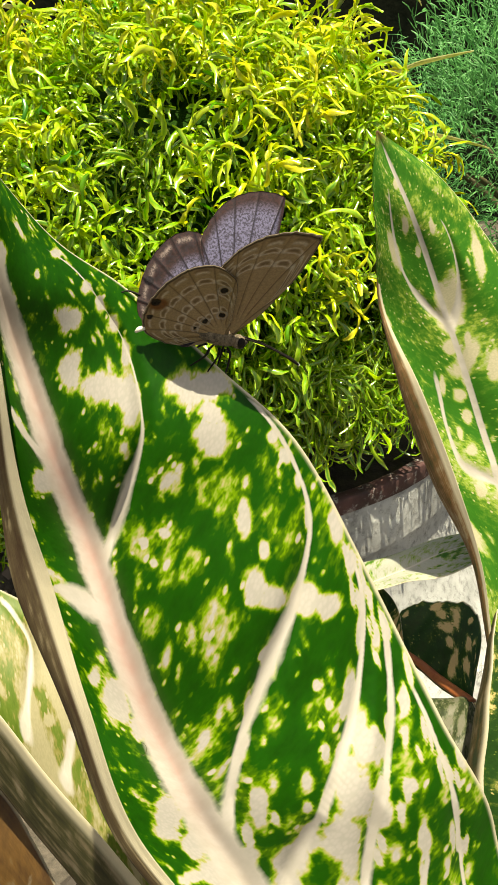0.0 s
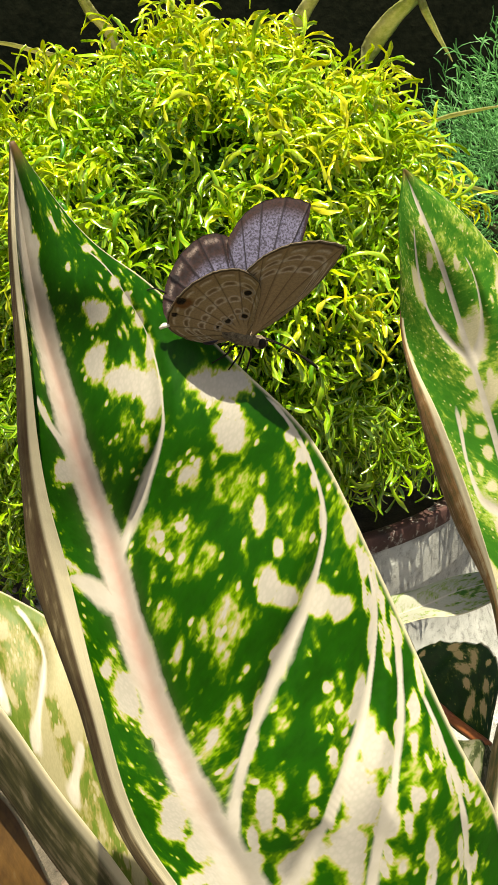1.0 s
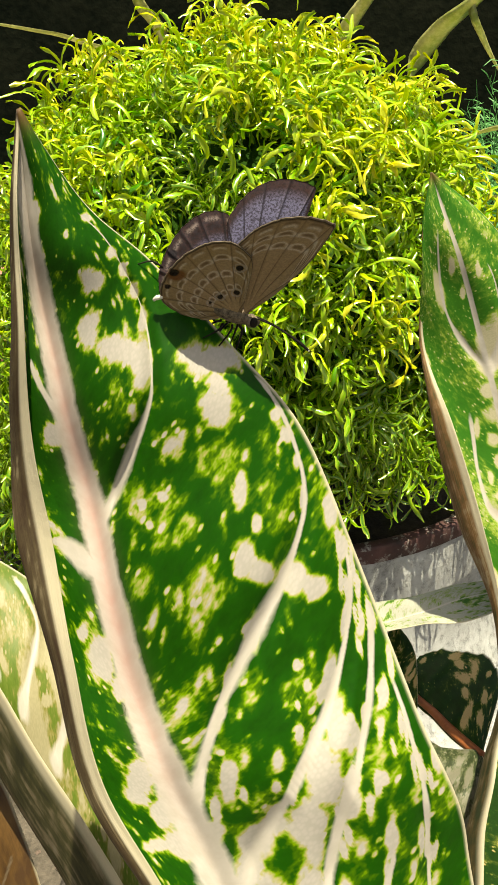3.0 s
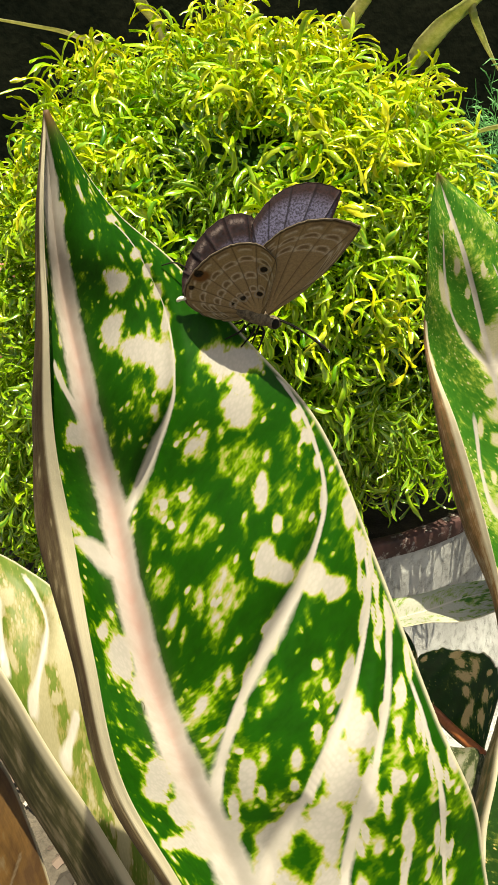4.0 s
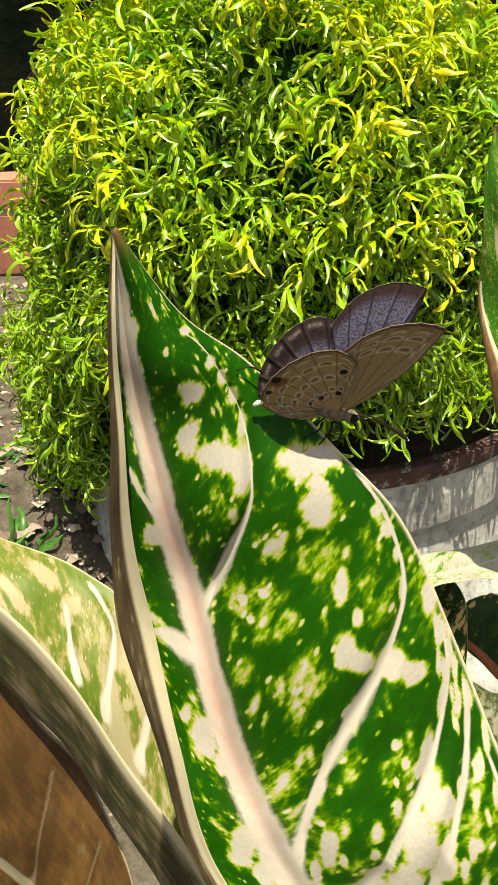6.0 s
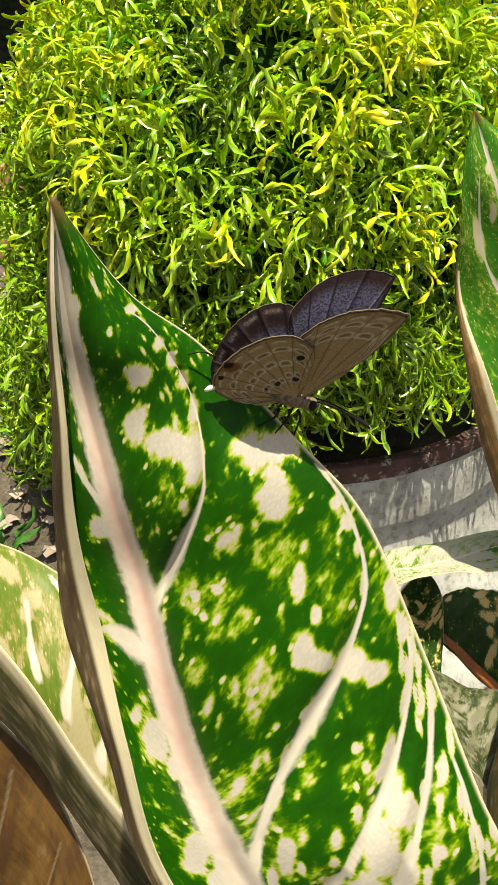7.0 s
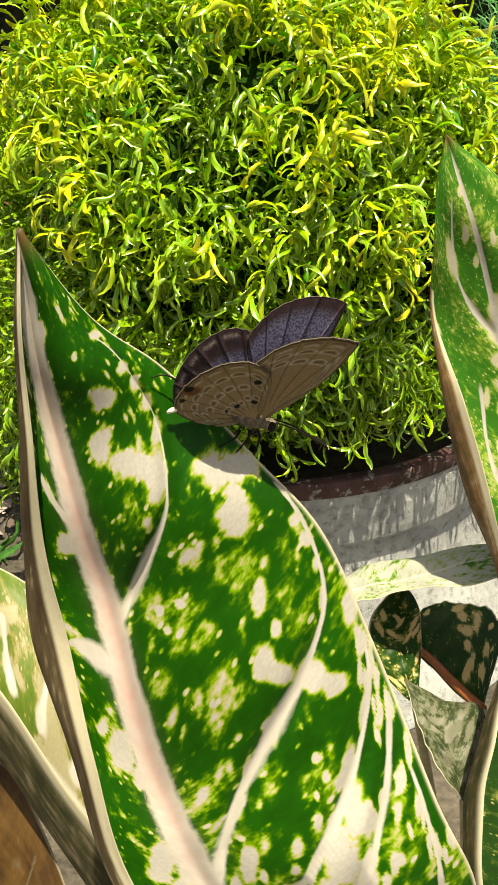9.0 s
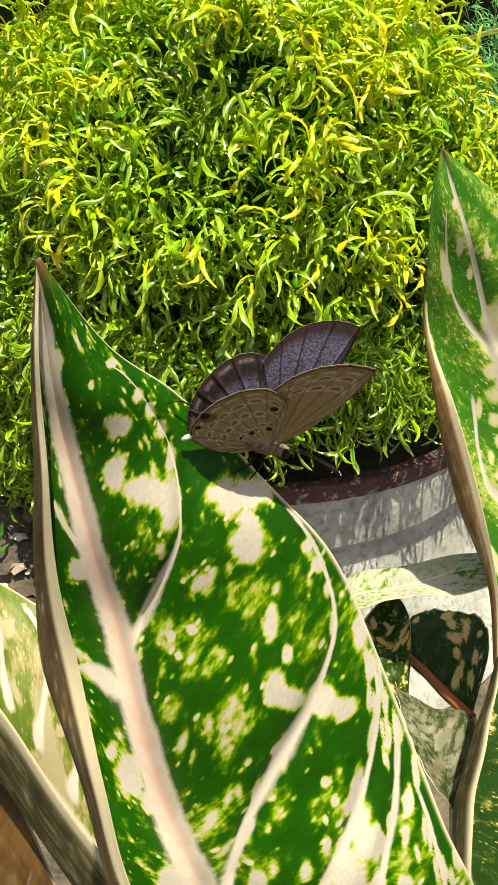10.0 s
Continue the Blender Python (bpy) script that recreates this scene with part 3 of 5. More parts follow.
RIGHT_VEINS = (
    ((0.359, -0.024), (0.339, -0.124), (0.299, -0.250), (0.241, -0.320), (0.159, -0.295), (0.107, -0.238)),
    ((0.366, -0.006), (0.336, 0.136), (0.288, 0.274), (0.222, 0.394), (0.181, 0.394)),
    ((0.604, -0.013), (0.595, -0.110), (0.580, -0.186), (0.530, -0.195), (0.479, -0.177), (0.433, -0.175)),
)
RIGHT_PATCHES = (
    (0.313, 0.026, 0.018, 0.077, 0.12),
    (0.193, -0.125, 0.018, 0.058, 0.17),
    (0.199, 0.208, 0.013, 0.070, 0.20),
    (0.399, -0.040, 0.013, 0.057, 0.15),
    (0.472, -0.060, 0.011, 0.043, 0.17),
    (0.559, -0.092, 0.010, 0.040, 0.14),
    (0.243, -0.061, 0.013, 0.037, 0.18),
    (0.431, 0.008, 0.019, 0.041, 0.42),
    (0.110, -0.074, 0.012, 0.064, 0.10),
    (0.465, -0.145, 0.016, 0.024, 0.47),
    (0.503, -0.057, 0.013, 0.030, 0.23),
    (0.619, -0.109, 0.014, 0.048, 0.13),
    (0.536, -0.126, 0.011, 0.022, 0.30),
    (0.387, 0.114, 0.015, 0.051, 0.27),
    (0.354, 0.110, 0.008, 0.054, 0.07),
)
LOW_VEINS = (
    ((0.536, 0.202), (0.533, 0.445), (0.529, 0.740), (0.484, 0.869), (0.428, 0.960)),
    ((0.449, 0.232), (0.419, 0.435), (0.394, 0.695)),
    ((0.636, 0.187), (0.635, 0.370), (0.637, 0.528)),
)
LOW_PATCHES = (
    (0.550, 0.642, 0.025, 0.144, -0.02),
    (0.411, 0.685, 0.028, 0.116, -0.12),
    (0.403, 0.551, 0.022, 0.094, -0.14),
    (0.528, 0.399, 0.020, 0.089, -0.06),
    (0.635, 0.370, 0.017, 0.105, -0.03),
    (0.585, 0.414, 0.013, 0.068, -0.17),
)
BASE_PATCHES = (
    (0.720, 0.248, 0.016, 0.070, 0.16),
    (0.744, 0.122, 0.017, 0.081, 0.11),
    (0.768, -0.030, 0.023, 0.154, 0.06),
    (0.769, 0.157, 0.023, 0.105, 0.08),
    (0.768, 0.323, 0.020, 0.079, 0.14),
    (0.729, 0.419, 0.018, 0.073, 0.25),
    (0.688, 0.591, 0.016, 0.081, 0.28),
    (0.783, 0.446, 0.019, 0.045, 0.33),
    (0.804, 0.476, 0.014, 0.051, 0.06),
    (0.744, 0.697, 0.011, 0.041, 0.21),
    (0.774, 0.626, 0.013, 0.031, 0.44),
    (0.754, 0.807, 0.010, 0.033, 0.30),
    (0.649, -0.131, 0.014, 0.080, 0.06),
    (0.718, -0.081, 0.016, 0.157, 0.01),
    (0.718, -0.236, 0.006, 0.121, -0.00),
    (0.691, 0.122, 0.009, 0.043, 0.30),
    (0.660, 0.228, 0.011, 0.032, 0.39),
    (0.809, 0.820, 0.009, 0.024, 0.12),
    (0.824, 0.902, 0.004, 0.028, -0.06),
    (0.821, 0.681, 0.013, 0.040, -0.00),
    (0.687, 0.435, 0.007, 0.040, 0.31),
    (0.694, 0.666, 0.008, 0.042, 0.26),
)
# pale slivers that run beside the side veins of the outer half
rng = random.Random(12)
SLIVER_PATCHES = []
for vein_index, many, spread in ((0, 6, 0.05), (1, 7, 0.05), (7, 15, 0.045), (8, 15, 0.045), (9, 9, 0.04), (2, 6, 0.03)):
    chain = MAIN_VEINS[vein_index]
    for _ in range(many):
        k = rng.randrange(len(chain) - 1)
        (u0, v0), (u1, v1) = chain[k], chain[k + 1]
        t = rng.random()
        SLIVER_PATCHES.append((u0 + t * (u1 - u0) + rng.gauss(0, 0.012), min(0.97, v0 + t * (v1 - v0) + rng.gauss(0, spread)),
                               rng.uniform(0.005, 0.008), rng.uniform(0.014, 0.034), min(0.45, (u0 - u1) / max(0.03, v1 - v0) * rng.uniform(0.8, 1.15))))
MAIN_PATCHES = LARGE_PATCHES + SMALL_PATCHES + BASE_PATCHES + tuple(SLIVER_PATCHES)


near_plant = plant("aglaonema_plant", 0.02, 0.075, "potted aglaonema with cream-splashed green leaves and pink midribs", "aglaonema plants")
main_leaf = seated(near_plant, leaf(near_plant, MAIN, LEAF_TOP, LEAF_UNDER, 340, 290, bulge=0.003, ribs=0, freckle=420, seed=1, veins=MAIN_VEINS, patches=MAIN_PATCHES, lime=LIME_PATCHES,
                   groove=0.0013, streaky=0.85, base_pattern=0.275, freckle_tone=(0.50, 0.74), label="broad green leaf splashed with cream, pink midrib", margin_from=0.895, base_pale=0.07, rib_width=0.080, stout=(1.2, 1.3, 1.3, 1.2, 1.0, 1.35, 1.75, 1.25, 1.2, 1.1, 1.7, 1.3)))
low_leaf = seated(near_plant, leaf(near_plant, LOW, LEAF_TOP_PALE, LEAF_UNDER_OLIVE, 160, 100, bulge=0.002, freckle=140, seed=2, base_pattern=0.42, blotch=16, blotch_size=1.4, veins=LOW_VEINS, patches=LOW_PATCHES, vein_width=0.04, ribs=0, label="yellowish variegated leaf with a raised edge", rib_width=0.08))
seated(near_plant, part("stem", tube_mesh("stem", [(0.02, 0.075, 0), (0.022, 0.078, 0.15), (0.018, 0.075, 0.30), (0.012, 0.066, 0.36)], [0.011, 0.010, 0.008, 0.004]), STEM, near_plant))
seated(near_plant, part("petiole", tube_mesh("petiole", [(0.02, 0.076, 0.26), (0.014, 0.066, 0.34), MAIN_BASE], [0.005, 0.0035, 0.002]), PETIOLE, near_plant))
seated(near_plant, part("petiole", tube_mesh("petiole", [(0.02, 0.076, 0.24), (0.006, 0.090, 0.32), LOW_BASE], [0.005, 0.003, 0.0015]), PETIOLE, near_plant))

seated(near_plant, leaf(near_plant, BROWN, LEAF_UNDER_DARK, LEAF_UNDER_DARK, 120, 90, bulge=0.002, seed=4, base_pattern=0.22, vein_width=0.035, vein_pale=0.5, label="brownish leaf seen from below", ribs=4, rib_width=0.07, pinkness=0))
seated(near_plant, part("petiole", tube_mesh("petiole", [(0.02, 0.076, 0.22), (0.008, 0.092, 0.30), BROWN_BASE], [0.005, 0.003, 0.0015]), PETIOLE, near_plant))

far_plant = plant("aglaonema_plant", 0.10, 0.215, "aglaonema with upright green and cream leaves beside the planter", "aglaonema plants")
seated(far_plant, leaf(far_plant, RIGHT, LEAF_TOP_LIGHT, LEAF_UNDER_BROWN, 240, 230, vein_width=0.023, base_pattern=0.395, blotch=14, bulge=0.003, freckle=190, freckle_tone=(0.50, 0.72), margin_from=0.925, seed=3, veins=RIGHT_VEINS, patches=RIGHT_PATCHES, streaky=0.6,  label="upright green leaf with cream veins and brown underside", ribs=0, rib_width=0.05, pinkness=0))
seated(far_plant, part("stem", tube_mesh("stem", [(0.10, 0.215, 0), (0.099, 0.215, 0.14), (0.095, 0.205, 0.26)], [0.010, 0.009, 0.005]), STEM, far_plant))
seated(far_plant, part("petiole", tube_mesh("petiole", [(0.098, 0.21, 0.2), (0.094, 0.2, 0.27), RIGHT_BASE], [0.005, 0.003, 0.0015]), PETIOLE, far_plant))


SLIVER["swap"] = True
DARK_PATCHES = (
    (0.40, 0.90, 0.045, 0.10, 0.0), (0.45, 0.74, 0.040, 0.10, 0.10), (0.52, 0.58, 0.060, 0.08, 0.15), (0.58, 0.42, 0.040, 0.07, 0.10),
    (0.74, 0.62, 0.045, 0.10, 0.20), (0.82, 0.42, 0.060, 0.09, 0.10), (0.20, 0.80, 0.030, 0.10, 0.0), (0.66, 0.85, 0.025, 0.06, 0.0),
)
for rails, top, under, seed, pattern, speck, spots, rib, text in (
        (SLIVER, LEAF_TOP_SILVER, LEAF_UNDER_BROWN, 11, 0.60, 60, 16, 0.02, "narrow cream and green leaf, nearly edge-on"),
        (DARK, LEAF_TOP_SHADE, LEAF_TOP_SHADE, 12, 0.28, 50, 5, 0.02, "dark green leaf coloured as in shade, with tan blotches"),
        (PALE, LEAF_TOP_GREY, LEAF_TOP_GREY, 13, 0.48, 160, 14, 0.006, "greyish pale speckled leaf, darkened as if partly shaded"),
        (DEEP, LEAF_TOP_SHADE, LEAF_UNDER_DUSK, 14, 0.34, 40, 12, 0.02, "folded deep green leaf coloured as in shade, with cream flecks"),
        (GLOOM, LEAF_TOP_SHADE, LEAF_TOP_SHADE, 15, 0.38, 60, 16, 0.004, "small dark green leaf coloured as in shade, with lime flecks")):
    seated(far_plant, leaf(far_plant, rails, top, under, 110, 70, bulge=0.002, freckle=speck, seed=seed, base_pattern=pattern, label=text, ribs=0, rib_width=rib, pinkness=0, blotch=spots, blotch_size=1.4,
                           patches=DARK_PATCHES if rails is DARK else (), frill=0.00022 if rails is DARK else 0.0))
    foot = tuple(c / 1000 for c in rails["base"])
    seated(far_plant, part("petiole", tube_mesh("petiole", [foot, (foot[0] * 0.5 + 0.05, foot[1] * 0.5 + 0.107, foot[2] * 0.7), (0.099, 0.213, 0.12 + 0.01 * (seed - 11))], [0.0016, 0.0025, 0.004]), PETIOLE, far_plant))
seated(far_plant, part("midrib", tube_mesh("midrib", DARK_RIB, [0.0012, 0.0016, 0.0019]), PETIOLE_RUST, far_plant, "rusty orange leaf stalk"))


# ---- shrub in its round planter ----
SHRUB = Vector((0.0, 0.760, 0.0))
def crackled(name):
    """Old whitewash: fine crackle, grey rain stains and grime."""
    n = Nodes(name)
    at = n.place()
    warp = n.node("ShaderNodeTexNoise", Scale=260.0, Detail=3.0, Vector=at)
    bent = n.node("ShaderNodeMix", i0=0.012, i4=at, i5=warp.outputs["Color"])
    bent.data_type = "VECTOR"
    crack = n.node("ShaderNodeTexVoronoi", Scale=420.0, Vector=bent.outputs[1])
    crack.feature = "DISTANCE_TO_EDGE"
    line = n.grey(crack.outputs["Distance"], 0.0, 0.10, 1.0, 0.0)
    stain, grime = n.noise(22, 5, 0.65, at), n.noise(140, 4, 0.6, at)
    colour = n.mix(n.grey(stain, 0.38, 0.66), (0.60, 0.61, 0.61), (0.36, 0.365, 0.37))
    colour = n.mix(n.grey(grime, 0.52, 0.72, 0.0, 0.6), colour, (0.13, 0.125, 0.12))
    colour = n.mix(n.math("MULTIPLY", line, n.grey(grime, 0.4, 0.65, 0.0, 0.6)), colour, (0.10, 0.10, 0.10))
    n.bump(n.math("SUBTRACT", grime, n.math("MULTIPLY", line, 0.6)), 0.7, 0.002)
    return n.finish(colour, 0.7)


POT = crackled("crackled grey whitewash")
worn = Nodes("worn red paint")
chip = worn.noise(95, 5, 0.65, worn.place())
dirt = worn.noise(33, 4, 0.6, worn.place())
worn.bump(chip, 0.6, 0.002)
POT_RED = worn.finish(worn.mix(worn.grey(chip, 0.55, 0.64), worn.mix(worn.grey(dirt, 0.35, 0.65), (0.032, 0.016, 0.015), (0.090, 0.038, 0.036)), (0.32, 0.30, 0.29)), 0.75)
planter = tagged(new("planter"), "round grey concrete planter with a faded red rim", "planter")
planter.location, planter.scale = SHRUB + Vector((0.012, 0.0135, 0)), (1.06, 1.06, 1.0)
part("body", turned("body", [(0.0000, 0.0), (0.2850, 0.0), (0.2850, 0.003), (0.2700, 0.018), (0.2480, 0.045), (0.2330, 0.08), (0.2240, 0.11), (0.2205, 0.13), (0.2200, 0.1530), (0.2204, 0.1540), (0.2250, 0.1545), (0.2256, 0.1552), (0.2258, 0.1580), (0.2272, 0.2030), (0.2270, 0.2045),
     (0.2260, 0.206), (0.2180, 0.206), (0.2147, 0.19), (0.1962, 0.15), (0.0000, 0.14)], 160, 0.0004), POT, planter)
part("rim", turned("rim", [(0.2262, 0.2036), (0.2279, 0.2038), (0.2282, 0.2044), (0.2284, 0.2160), (0.2280, 0.2174), (0.2268, 0.2180), (0.2190, 0.2178), (0.2172, 0.2170), (0.2164, 0.214), (0.2158, 0.203)], 200, 0.0008), POT_RED, planter, "faded red painted rim")
soil = tagged(part("soil", turned("soil", [(0.0, 0.192), (0.08, 0.19), (0.214, 0.186), (0.208, 0.16)], 64, 0.004), SOIL, None), "dark damp soil in the planter", "soil", kind="stuff")
soil.location, soil.scale = SHRUB + Vector((0.012, 0.0135, 0)), (1.06, 1.06, 1.0)


def ribbons(count_seed, base, axis, length, width, curl, segs=6, droop=0.9):
    """Narrow channelled leaves, one per row of base: verts (n, segs+1, 3, 3)."""
    rng = np.random.default_rng(count_seed)
    n = len(base)
    s = np.linspace(0, 1, segs + 1)
    ref = unit(rng.normal(size=(n, 3)) * 0.6 + np.array([0, 0, -droop]))
    side = unit(np.cross(axis, ref))
    nor = np.cross(side, axis)
    k = (np.abs(curl) + 0.25)[:, None]
    k = np.where(rng.uniform(size=(n, 1)) < 0.08, -k, k)
    arc = axis[:, None] * (np.sin(k * s) / k)[..., None] + nor[:, None] * ((1 - np.cos(k * s)) / k)[..., None]
    wob = rng.uniform(0, 6.28, n)[:, None]
    c = base[:, None] + length[:, None, None] * arc
    c = c + (length * 0.07)[:, None, None] * (s * np.sin(wob + 7 * s[None]))[..., None] * side[:, None] + (length * 0.05)[:, None, None] * (s * np.sin(2 * wob + 9 * s[None]))[..., None] * nor[:, None]
    tan = unit(np.gradient(c, axis=1))
    sv = unit(np.cross(tan, nor[:, None] + 0 * tan))
    up = np.cross(sv, tan)
    w = width[:, None] * (np.sin(np.pi * np.clip(0.08 + 0.80 * s**1.6, 0, 1)) ** 0.75)[None] * (1 + 0.22 * np.sin(3 * wob + 17 * s[None]))
    left, right = c - sv * w[..., None] * 0.5, c + sv * w[..., None] * 0.5
    mid = c - up * (w * 0.38)[..., None]
    return np.stack([left, mid, right], 2)


def ribbon_faces(n, segs=6):
    one = np.array(quads(segs + 1, 3))
    return (one[None] + (np.arange(n) * (segs + 1) * 3)[:, None, None]).reshape(-1, 4).tolist()


def shrub_points(n, seed):
    """Sprig bases over a dome, with the way each sprig grows."""
    rng = np.random.default_rng(seed)
    a = rng.uniform(0, 2 * np.pi, n)
    low = -0.74 - 0.42 * np.clip(-np.cos(a), 0, 1)
    z = low + (1.0 - low) * rng.uniform(0, 1, n)
    h = np.sqrt(1 - np.where(z > 0, z, (0.45 + 0.32 * np.clip(-np.sin(a), 0, 1)) * z) ** 2)
    out = np.stack([h * np.cos(a), h * np.sin(a), z], -1)
    tuft = unit(np.random.default_rng(77).normal(size=(280, 3)))
    near = unit(out) @ tuft.T
    own = tuft[near.argmax(1)]
    gap = np.arccos(np.clip(near.max(1), -1, 1))
    bump = 1.04 - 0.205 * np.minimum(gap / 0.15, 1.3) ** 2 + 0.03 * np.sin(5 * a + 4 * z)
    r = rng.uniform(0.84, 0.985, n) * bump
    wide = np.where(out[:, 0] < 0, 0.197, 0.208)
    p = out * np.stack([wide, np.full(n, 0.202), np.full(n, 0.190)], -1) * r[:, None] + np.array([-0.012, -0.060, 0.388])
    p[:, :2] += out[:, :2] * (0.004 * np.clip((-z - 0.35) / 0.4, 0, 1) + 0.036 * np.clip((-z - 0.5) / 0.35, 0, 1) * np.clip(-np.cos(a) - 0.2, 0, 1))[:, None]
    grow = unit(out * 0.8 + (unit(out) - own) * 6.0 + rng.normal(size=(n, 3)) * 0.30 + np.array([0, 0, 1]) * np.where(z > -0.1, 0.35, -0.55)[:, None])
    return p, grow, out, r


shrub = tagged(new("golden_shrub"), "rounded lime-green shrub of narrow curly leaves in the planter", "shrub")
shrub.location = SHRUB
sprig, grow, out, depth = shrub_points(2800, 5)
# shoots that hang over the rim on one side
rng = np.random.default_rng(8)
ang, drop = rng.uniform(2.6, 4.0, 270), rng.uniform(0, 1, 270)
spread = np.stack([np.cos(ang), np.sin(ang), -drop], -1)
sprig = np.vstack([sprig, np.stack([0.012 + 0.245 * np.cos(ang), 0.0135 + 0.247 * np.sin(ang), 0.285 - 0.105 * drop], -1) + rng.normal(size=(270, 3)) * 0.008])
grow = np.vstack([grow, unit(spread * [1, 1, 0.6] + [0, 0, -0.4])])
out, depth = np.vstack([out, spread]), np.concatenate([depth, np.full(270, 0.9)])
# low shoots that close the hollow between the dome and the rim
rng = np.random.default_rng(15)
ang, low = rng.uniform(3.7, 5.2, 130), rng.uniform(0, 1, 130)
spread = np.stack([np.cos(ang), np.sin(ang), -0.15 - 0.35 * low], -1)
sprig = np.vstack([sprig, np.stack([-0.012 + 0.178 * np.cos(ang), -0.058 + 0.172 * np.sin(ang), 0.360 - 0.045 * low], -1) + rng.normal(size=(130, 3)) * 0.006])
grow = np.vstack([grow, unit(spread * [1, 1, 0.5] + [0, 0, 0.1] + rng.normal(size=(130, 3)) * 0.35)])
out, depth = np.vstack([out, spread]), np.concatenate([depth, np.full(130, 0.90)])
# Tone by height and age, darkened with depth as painted shade between tufts.
age_shade = np.repeat(np.clip(0.33 + 0.28 * out[:, 2] + (depth - 0.92) * 2.6, 0.0, 0.60), 9)
rng = np.random.default_rng(6)
each = 9
along = np.tile(np.linspace(0, 1, each), len(sprig))
base = np.repeat(sprig, each, 0) + np.repeat(grow, each, 0) * (along * 0.020)[:, None] + rng.normal(size=(len(sprig) * each, 3)) * 0.003
axis = unit(np.repeat(grow, each, 0) * (0.5 + 0.5 * along)[:, None] + rng.normal(size=base.shape) * 0.36)
length = rng.uniform(0.017, 0.040, len(base))
width = rng.uniform(0.0022, 0.0042, len(base))
curl = rng.gamma(5.0, 0.50, len(base))
# the skirt: long old leaves that hang straight down above the rim, in bunches
bunch = np.concatenate([rng.uniform(3.55, 6.1, 84), rng.uniform(4.9, 5.9, 26)])
turn = np.repeat(bunch, 8) + rng.normal(size=880) * 0.022
reach = np.repeat(rng.uniform(0.230, 0.252, 110), 8) + rng.normal(size=880) * 0.004
skirt = np.stack([0.006 + reach * np.cos(turn), 0.002 + reach * np.sin(turn), np.repeat(rng.uniform(0.274, 0.340, 110), 8) + rng.normal(size=880) * 0.008], -1)
fall = unit(np.stack([0.25 * np.cos(turn), 0.25 * np.sin(turn), np.full(880, -1.0)], -1) + rng.normal(size=(880, 3)) * 0.42)
base, axis = np.vstack([base, skirt]), np.vstack([axis, fall])
length = np.concatenate([length, rng.uniform(0.018, 0.044, 880)])
width = np.concatenate([width, rng.uniform(0.0020, 0.0036, 880)])
curl = np.concatenate([curl, rng.gamma(4.0, 0.40, 880)])
age_shade = np.concatenate([age_shade, rng.uniform(0.05, 0.30, 880)])
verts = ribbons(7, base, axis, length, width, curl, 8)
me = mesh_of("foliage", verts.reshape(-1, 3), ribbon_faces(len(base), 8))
field(me, "age_shade", np.repeat(age_shade, 27))
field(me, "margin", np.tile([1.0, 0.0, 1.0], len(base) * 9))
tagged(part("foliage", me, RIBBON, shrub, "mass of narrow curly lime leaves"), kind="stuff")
# Dark filler body standing in for the shade deep inside the foliage.
core = turned("shade_core", [(0.0, 0.53), (0.05, 0.525), (0.11, 0.495), (0.15, 0.44), (0.165, 0.39), (0.158, 0.33), (0.145, 0.285), (0.12, 0.255), (0.08, 0.240), (0.0, 0.240)], 48, 0.03, 3)
core_ob = part("shade_core", core, plain("dark core colour for shade", (0.010, 0.030, 0.004), (0.025, 0.07, 0.008), 120, 0.9, 0.004, specular=0.05), shrub, "dark filler core standing in for shade between the leaves")
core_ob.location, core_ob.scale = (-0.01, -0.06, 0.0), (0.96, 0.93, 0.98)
part("trunk", tube_mesh("trunk", [(0, 0, 0.17), (0.006, 0.004, 0.22), (0.0, 0.0, 0.30)], [0.016, 0.013, 0.010]), TWIG, shrub)

single = []
for k in range(10):
    v = ribbons(40 + k, np.zeros((1, 3)), np.array([[1.0, 0, 0]]), np.array([0.016 + 0.0012 * k]), np.array([0.0028 + 0.00012 * k]), np.array([0.4 + 0.2 * k]))
    leaf_mesh = mesh_of("leaf", v.reshape(-1, 3), ribbon_faces(1))
    leaf_mesh.materials.append(RIBBON_ONE)
    single.append(leaf_mesh)
sprig, grow, out, depth = shrub_points(1500, 21)
front = [i for i in range(len(sprig)) if out[i, 1] < -0.25 and out[i, 2] > -0.6][:300]
for i in front:
    one = new("leaf", single[i % 10])
    one.parent = shrub
    a = (Vector(grow[i]) + Vector(rng.normal(size=3)) * 0.4).normalized()
    one.matrix_local = Matrix.Translation(Vector(sprig[i] + out[i] * 0.012)) @ a.to_track_quat("X", "Z").to_matrix().to_4x4() @ Matrix.Rotation(rng.uniform(0, 6.28), 4, "X")

# ---- ground and what lies behind ----
gm = mesh_of("ground", [(-30, -30, 0), (30, -30, 0), (30, 30, 0), (-30, 30, 0)], [[0, 1, 2, 3]], False)
ground = tagged(part("ground", gm, plain("gravelly earth", (0.035, 0.03, 0.023), (0.12, 0.10, 0.08), 25, 0.95, 0.01), None), "bare gravelly earth with leaf litter", "ground", kind="structure")


def box_mesh(name, x0, x1, y0, y1, z0, z1, bevel=0.004):
    bm = bmesh.new()
    bmesh.ops.create_cube(bm, size=1)
    for v in bm.verts:
        v.co = ((x0 + x1) / 2 + v.co.x * (x1 - x0), (y0 + y1) / 2 + v.co.y * (y1 - y0), (z0 + z1) / 2 + v.co.z * (z1 - z0))
    bmesh.ops.bevel(bm, geom=bm.edges[:], offset=bevel, segments=2, affect="EDGES")
    me = bpy.data.meshes.new(name)
    bm.to_mesh(me)
    bm.free()
    return me


